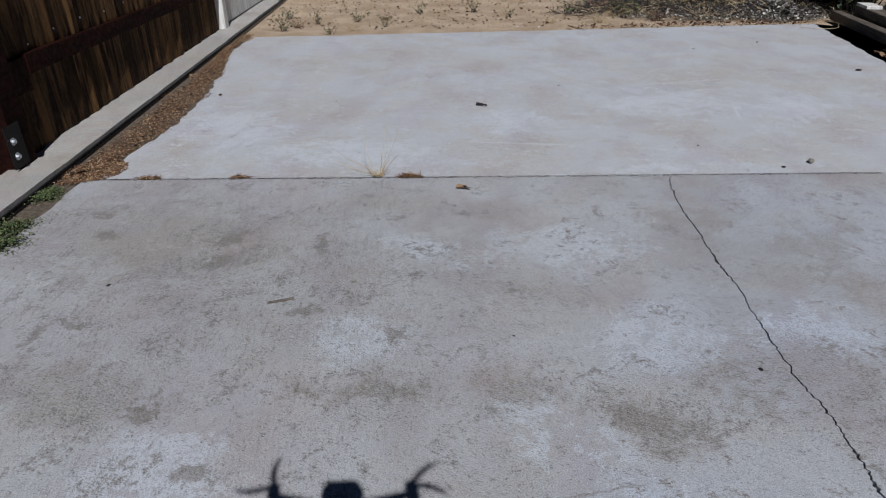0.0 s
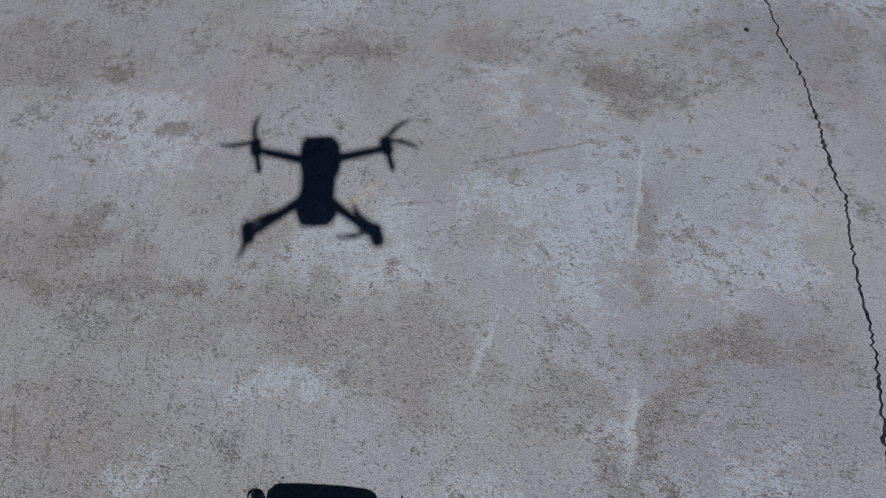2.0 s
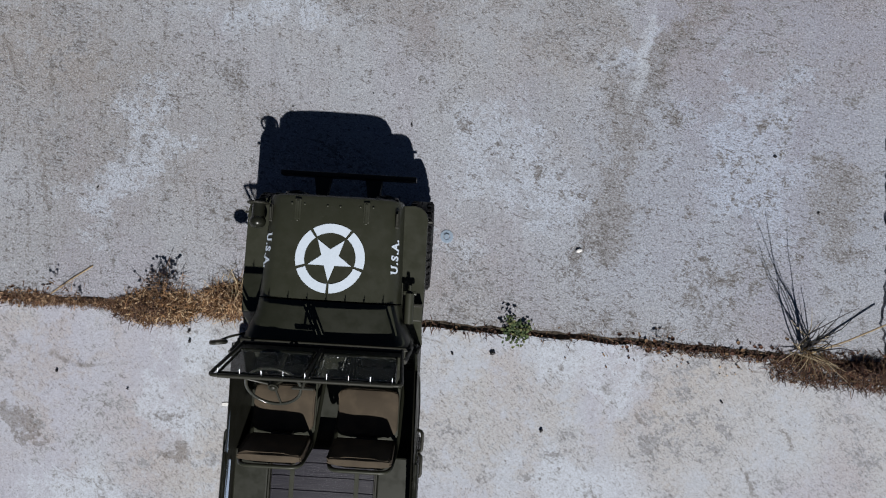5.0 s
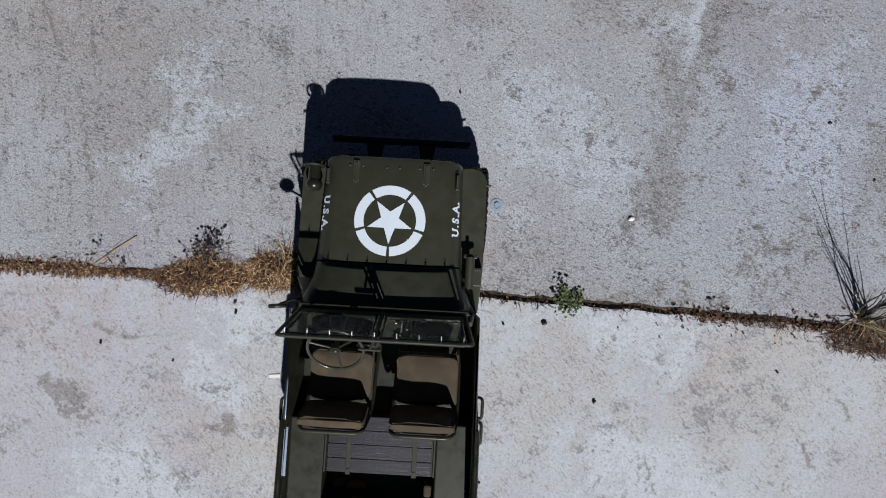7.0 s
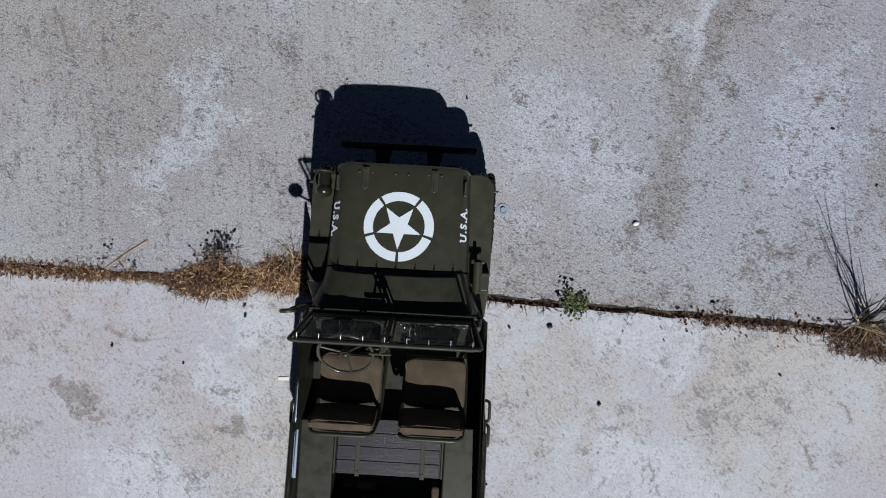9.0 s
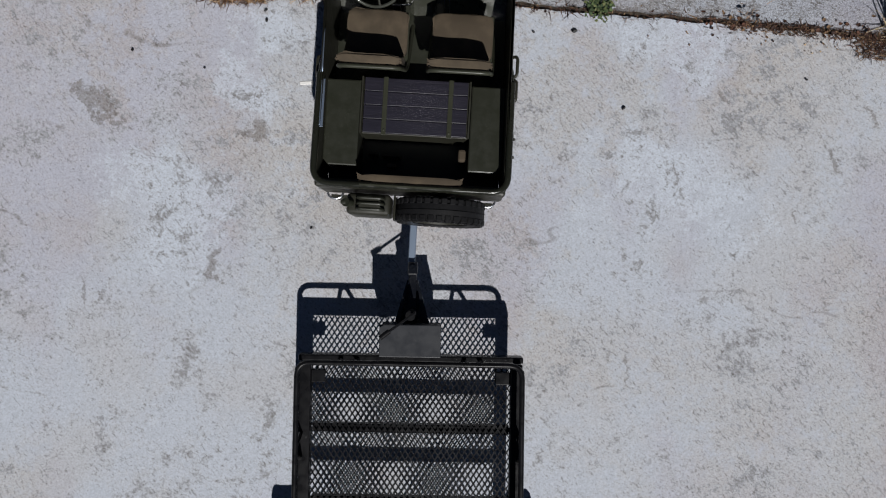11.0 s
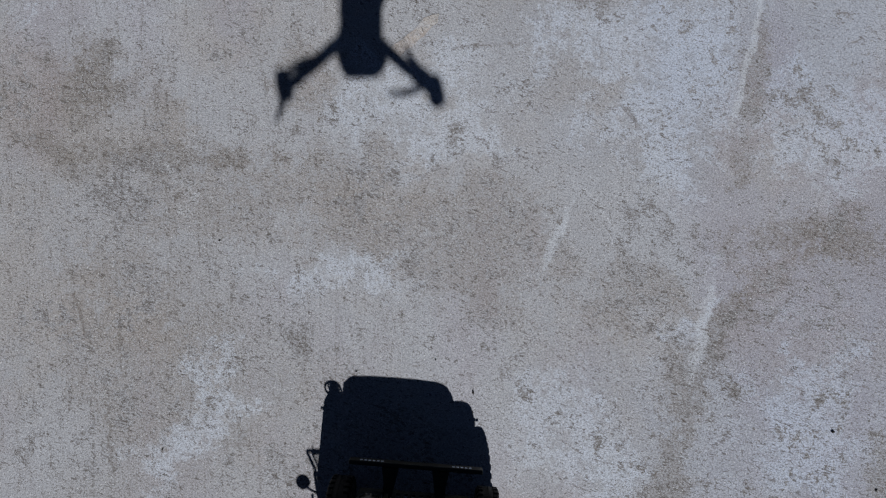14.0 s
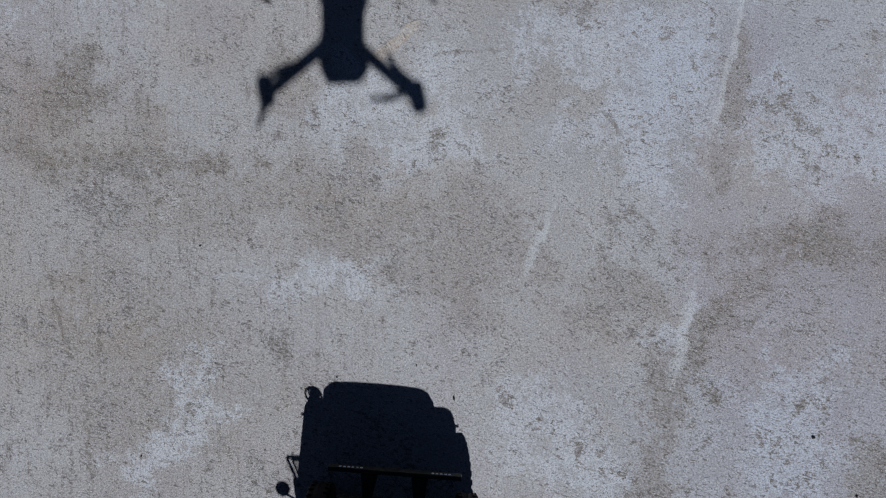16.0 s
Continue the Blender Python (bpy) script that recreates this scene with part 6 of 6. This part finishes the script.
budded((0.335, -0.158), 64, 2, 0.018)

ob = part("dry_stalk", tube([(-0.602, -0.104, 0.0013), (-0.570, -0.080, 0.0018), (-0.540, -0.060, 0.0015)], 0.0011, 6), PALE_STEM)
tagged(ob, "single bleached straw leaning from the joint", "straw")
green = thing("green_weed", Matrix.Translation((0.104, -0.138, 0)), "small green leafy weed growing from the joint", "weed")
rnd, stems, leaves = random.Random(65), bmesh.new(), bmesh.new()
for d in [(-0.10, 0.62, 1.0), (-0.05, 0.35, 0.9), (0.5, -0.2, 0.45), (-0.25, -0.3, 0.5), (0.1, -0.5, 0.5), (0.8, 0.1, 0.4), (-0.4, -0.05, 0.5), (0.35, -0.45, 0.35), (0.6, -0.05, 0.7)]:
    d = Vector(d)
    tip = blade(stems, rnd, (0, 0, -0.004), d, 0.025 * rnd.uniform(0.8, 1.1) * (1.25 if d.z > 0.85 else 1), 0.0016, (0, 0, -0.2))
    for u in np.linspace(0.15, 1.0, 24):
        p = tip * float(u) + Vector((rnd.gauss(0, 0.0035), rnd.gauss(0, 0.0035), rnd.gauss(0, 0.002)))
        s = 0.0054 * rnd.uniform(0.6, 1.2)
        m = Matrix.Translation(p) @ Euler((rnd.uniform(-0.7, 0.7), rnd.uniform(-0.7, 0.7), rnd.uniform(0, 6.3))).to_matrix().to_4x4()
        leaves.faces.new([leaves.verts.new(m @ Vector(c)) for c in ((0, 0, 0), (s * 0.35, s * 0.40, s * 0.15), (s, s * 0.16, 0), (s * 0.9, -s * 0.22, 0.0), (s * 0.4, -s * 0.4, s * 0.15))])
tagged(part("stalk", stems, LEAF, green), kind="stuff")
tagged(part("foliage", leaves, LEAF, green), kind="stuff")


def spiky(at, seed, tips, label, dark=1.0):
    """A dead grass tuft: bleached at the foot, with long thin stems."""
    ob = thing("dead_grass_tuft", Matrix.Translation((*at, 0)), label, "grass tuft")
    rnd, long, foot = random.Random(seed), bmesh.new(), bmesh.new()
    for dx, dy, dz in tips:
        d = Vector((dx * 0.72, dy, dz)) if dark else Vector((dx, dy, dz))
        blade(long, rnd, (rnd.gauss(0, 0.006), rnd.gauss(0, 0.004), 0), d * 1.18, d.length * 1.18, 0.0028, (0, 0, -0.05), 6)
    for _ in range(38):
        a = rnd.uniform(0, math.tau)
        blade(foot, rnd, (rnd.gauss(0, 0.010), rnd.gauss(0, 0.006), 0), (math.cos(a), math.sin(a), 0.8), rnd.uniform(0.02, 0.066), 0.0019, (0, 0, -0.4), 4)
    tagged(part("stalk", long, DARK_STEM if dark else PALE_STEM, ob), kind="stuff")
    tagged(part("dry_foot", foot, PALE_STEM, ob), kind="stuff")
    return ob


spiky((0.549, -0.156), 66, [(-0.058, 0.065, 0.14), (-0.052, 0.060, 0.135), (-0.040, 0.030, 0.13), (-0.048, 0.040, 0.11), (-0.055, 0.035, 0.085), (-0.028, 0.035, 0.12), (-0.020, 0.025, 0.10), (-0.03, 0.01, 0.09),
                            (-0.015, 0.02, 0.08), (-0.06, 0.025, 0.07), (-0.01, 0.03, 0.055), (0.0, 0.02, 0.07), (0.005, 0.025, 0.06), (-0.05, 0.02, 0.10)],
      "dead grass tuft with long dark stems")
ob = part("straw_blade", tube([(0.545, -0.165, 0.004), (0.60, -0.140, 0.02), (0.66, -0.110, 0.03)], 0.0012, 6), PALE_STEM)
tagged(ob, "long bleached grass blade lying over litter", "straw")
spiky((-0.41, 2.62), 67, [(-0.20, 0.05, 0.09), (-0.18, -0.02, 0.06), (-0.12, 0.08, 0.16), (0.03, 0.1, 0.20), (0.08, 0.08, 0.15), (0.05, 0.0, 0.10), (-0.16, 0.0, 0.05), (0.07, 0.03, 0.08), (-0.10, 0.02, 0.07), (0.02, 0.03, 0.11)],
      "dry twiggy weed in the pad joint", 0)
stuff("pad_joint_chaff", join(join(litter(260, in_oval(-0.27, 2.617, 0.055, 0.014, 0.014), 0.03, 0.003, 68), litter(120, in_oval(-1.02, 2.60, 0.045, 0.010, 0.010), 0.025, 0.003, 69)), litter(160, in_oval(-1.42, 2.585, 0.06, 0.010, 0.010), 0.025, 0.003, 70)), CHAFF, "small chaff heaps on the pad joint", "straw")
stuff("pad_seam_crumbs", scraps(3600, on_line([(-1.7, 2.562), (0, 2.612), (1.8, 2.675)], 0.005, 0.001), 0.0040, 71), DARK_CRUMB, "dark crumbs along the pad joint", "litter")

# ---- small things on the concrete ----
washer = thing("anchor_bolt", Matrix.Translation((0, 0, 0)), "bright zinc washer and bolt set in concrete", "bolt")
part("washer", ring(0.0052, 0.0098, 0.0, 0.0014), ZINC, washer, "flat zinc washer")
part("bolt_head", spin([(0.0, 0.0044), (0.0032, 0.0044), (0.0032, 0.0), (0.0, 0.0)], 6), ZINC, washer).matrix_basis = pose(0, 0, 0.0008, 0, -90, 0)


def pebble(x, y, r, material, label, seed, squash=0.6, name="pebble"):
    bm = ball((0, 0, 0), r, u=10, v=7, squash=(1.25, 0.8, squash))
    for v in bm.verts:
        v.co *= 1 + 0.35 * noise.noise(v.co / r * 0.9 + Vector((seed * 3.1, 0, 0)))
    low = min(v.co.z for v in bm.verts)
    ob = part(name, bm, material, None, "", True)
    ob.matrix_world = pose(x, y, -low, 0, 0, seed * 47)
    return tagged(ob, label, name.replace("_", " "), "bits on the concrete")


for k, (x, y, r) in enumerate(((-0.388, -0.155, 0.0042), (-0.386, -0.170, 0.0045), (0.013, -0.178, 0.0034), (0.074, -0.175, 0.0062), (0.150, -0.289, 0.0045), (-0.586, -0.220, 0.0042),
                              (-0.477, -0.244, 0.0030), (0.502, 0.137, 0.0045), (0.568, 0.052, 0.0035), (-0.059, 0.171, 0.0040), (0.421, -0.239, 0.0035), (-0.475, 0.393, 0.0030), (-0.54, 0.062, 0.0028),
                              (-0.120, 0.220, 0.0026), (-0.244, 0.196, 0.0026), (-0.31, -0.48, 0.003), (-0.405, -0.140, 0.0025))):
    pebble(x, y, r * 0.55, CINDER, "tiny black seed or cinder on concrete", k + 1, 0.7, "black_seed")
pebble(0.202, -0.016, 0.0042, CHIP_AND_GLINT, "small pale stone chip on concrete", 31)
pebble(1.551, 2.805, 0.017, STONE, "grey stone lying on the pad", 32)
pebble(0.709, 1.284, 0.006, CINDER, "small dark knot on the concrete", 33, 0.4)
pebble(1.40, 2.74, 0.007, CINDER, "small dark stone on the pad", 34)
ob = part("crumpled_leaf", scraps(3, lambda r: (r.uniform(-0.02, 0.02), r.uniform(-0.012, 0.012), 0), 0.045, 77), BROWN_LITTER)
ob.matrix_world = pose(-0.035, 2.47, 0.004)
tagged(ob, "crumpled brown leaf on the yard slab", "leaf")
ob = part("dark_stick", tube([(0.045, 3.80, 0.012), (0.075, 3.783, 0.012), (0.104, 3.768, 0.011)], 0.009, 8, taper=0.004), CINDER)
tagged(ob, "short black stick on the far pad", "stick")
ob = part("twig", tube([(-0.62, 1.572, 0.003), (-0.575, 1.588, 0.003), (-0.545, 1.600, 0.003)], 0.004, 6), OLD_WOOD)
tagged(ob, "short grey twig on the yard slab", "twig")
for k, (x, y, r) in enumerate(((-0.378, 1.701, 0.012), (-1.144, 1.669, 0.011), (-0.487, 1.568, 0.011), (2.805, 4.742, 0.03), (-0.60, 4.75, 0.012), (1.12, 3.05, 0.009), (-0.82, 3.9, 0.012), (0.6, 4.3, 0.010), (1.9, 5.6, 0.018), (2.55, 5.9, 0.02), (-0.3, 4.6, 0.01), (0.1, 1.42, 0.006), (-1.05, 1.43, 0.008))):
    pebble(x, y, r * 0.55, CINDER if k % 2 else STONE, "small dark bit lying on concrete", 50 + k, 0.35)
# sunlight thrown onto the concrete, added as a flat white piece
ob = part("white_chip", box(-0.0085, 0.0085, -0.0024, 0.0024, -0.001, 0.0005, 0.0004), CHIP_AND_GLINT)
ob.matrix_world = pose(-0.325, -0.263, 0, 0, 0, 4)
tagged(ob, "narrow sun glint on the drive slab, built as a white chip", "chip")
ob = part("mortar_smear", slab(along([(-0.012, -0.050), (0.008, -0.046), (0.014, 0.040), (0.006, 0.052), (-0.008, 0.030), (-0.012, -0.050)], 0.010, 0.004, 90)[:-1], 0, 0.0012), CONCRETE_CURB)
ob.matrix_world = pose(-0.178, 0.748, 0, 0, 0, -40)
tagged(ob, "thin beige mortar smear on the slab", "mortar smear")

# ---- the drone that hovers over the yard ----
drone = thing("quadcopter_drone", pose(-0.032, -0.157, 1.085, 0, 0, 4), "grey folding quadcopter drone hovering over the yard", "drone")
shell = loft([[(s * w, y, z) for s, z in ((-1, -h), (-1.0, 0.0), (-0.7, h), (0.7, h), (1.0, 0.0), (1, -h))] for y, w, h in
              ((0.103, 0.034, 0.016), (0.097, 0.041, 0.026), (0.065, 0.042, 0.032), (0.046, 0.040, 0.032), (0.024, 0.033, 0.032), (-0.030, 0.033, 0.032), (-0.052, 0.039, 0.032), (-0.068, 0.040, 0.031), (-0.088, 0.032, 0.027), (-0.102, 0.024, 0.020), (-0.108, 0.013, 0.014))], closed=True)
part("body", shell, PLASTIC, drone, "grey plastic drone body")
for x, y, bx, by, ways in ((-0.133, 0.077, -0.03, 0.048, (90, 184)), (0.143, 0.070, 0.03, 0.048, (45, -22)), (-0.122, -0.144, -0.03, -0.060, (262, 22)), (0.126, -0.160, 0.03, -0.062, (126, 195))):
    arm = part("arm", tube([(bx, by, 0.005), ((x + bx) / 2, (y + by) / 2, 0.008), (x, y, 0.010)], 0.0105, 10, taper=0.008), PLASTIC, drone, "", True)
    part("motor", rod((x, y, 0.0), (x, y, 0.036), 0.0135, 18), PLASTIC, arm, "", True)
    if y > 0:
        part("leg", rod((x, y, 0.005), (x + 0.004, y - 0.010, -0.045), 0.007, 8), PLASTIC, arm)
    for way in ways:
        a = radians(way)
        d = Vector((math.cos(a), math.sin(a), 0))
        w = Vector((-d.y, d.x, 0))
        pts = [d * 0.008 + w * 0.005, d * 0.026 + w * 0.012, d * 0.046 + w * 0.013, d * 0.064 + w * 0.009, d * 0.079 + w * 0.001, d * 0.078 - w * 0.003, d * 0.060 + w * 0.001, d * 0.036 + w * 0.001, d * 0.008 - w * 0.005]
        part("propeller_blade", slab([(x + p.x, y + p.y) for p in pts], 0.037, 0.0385), BLACK, arm)
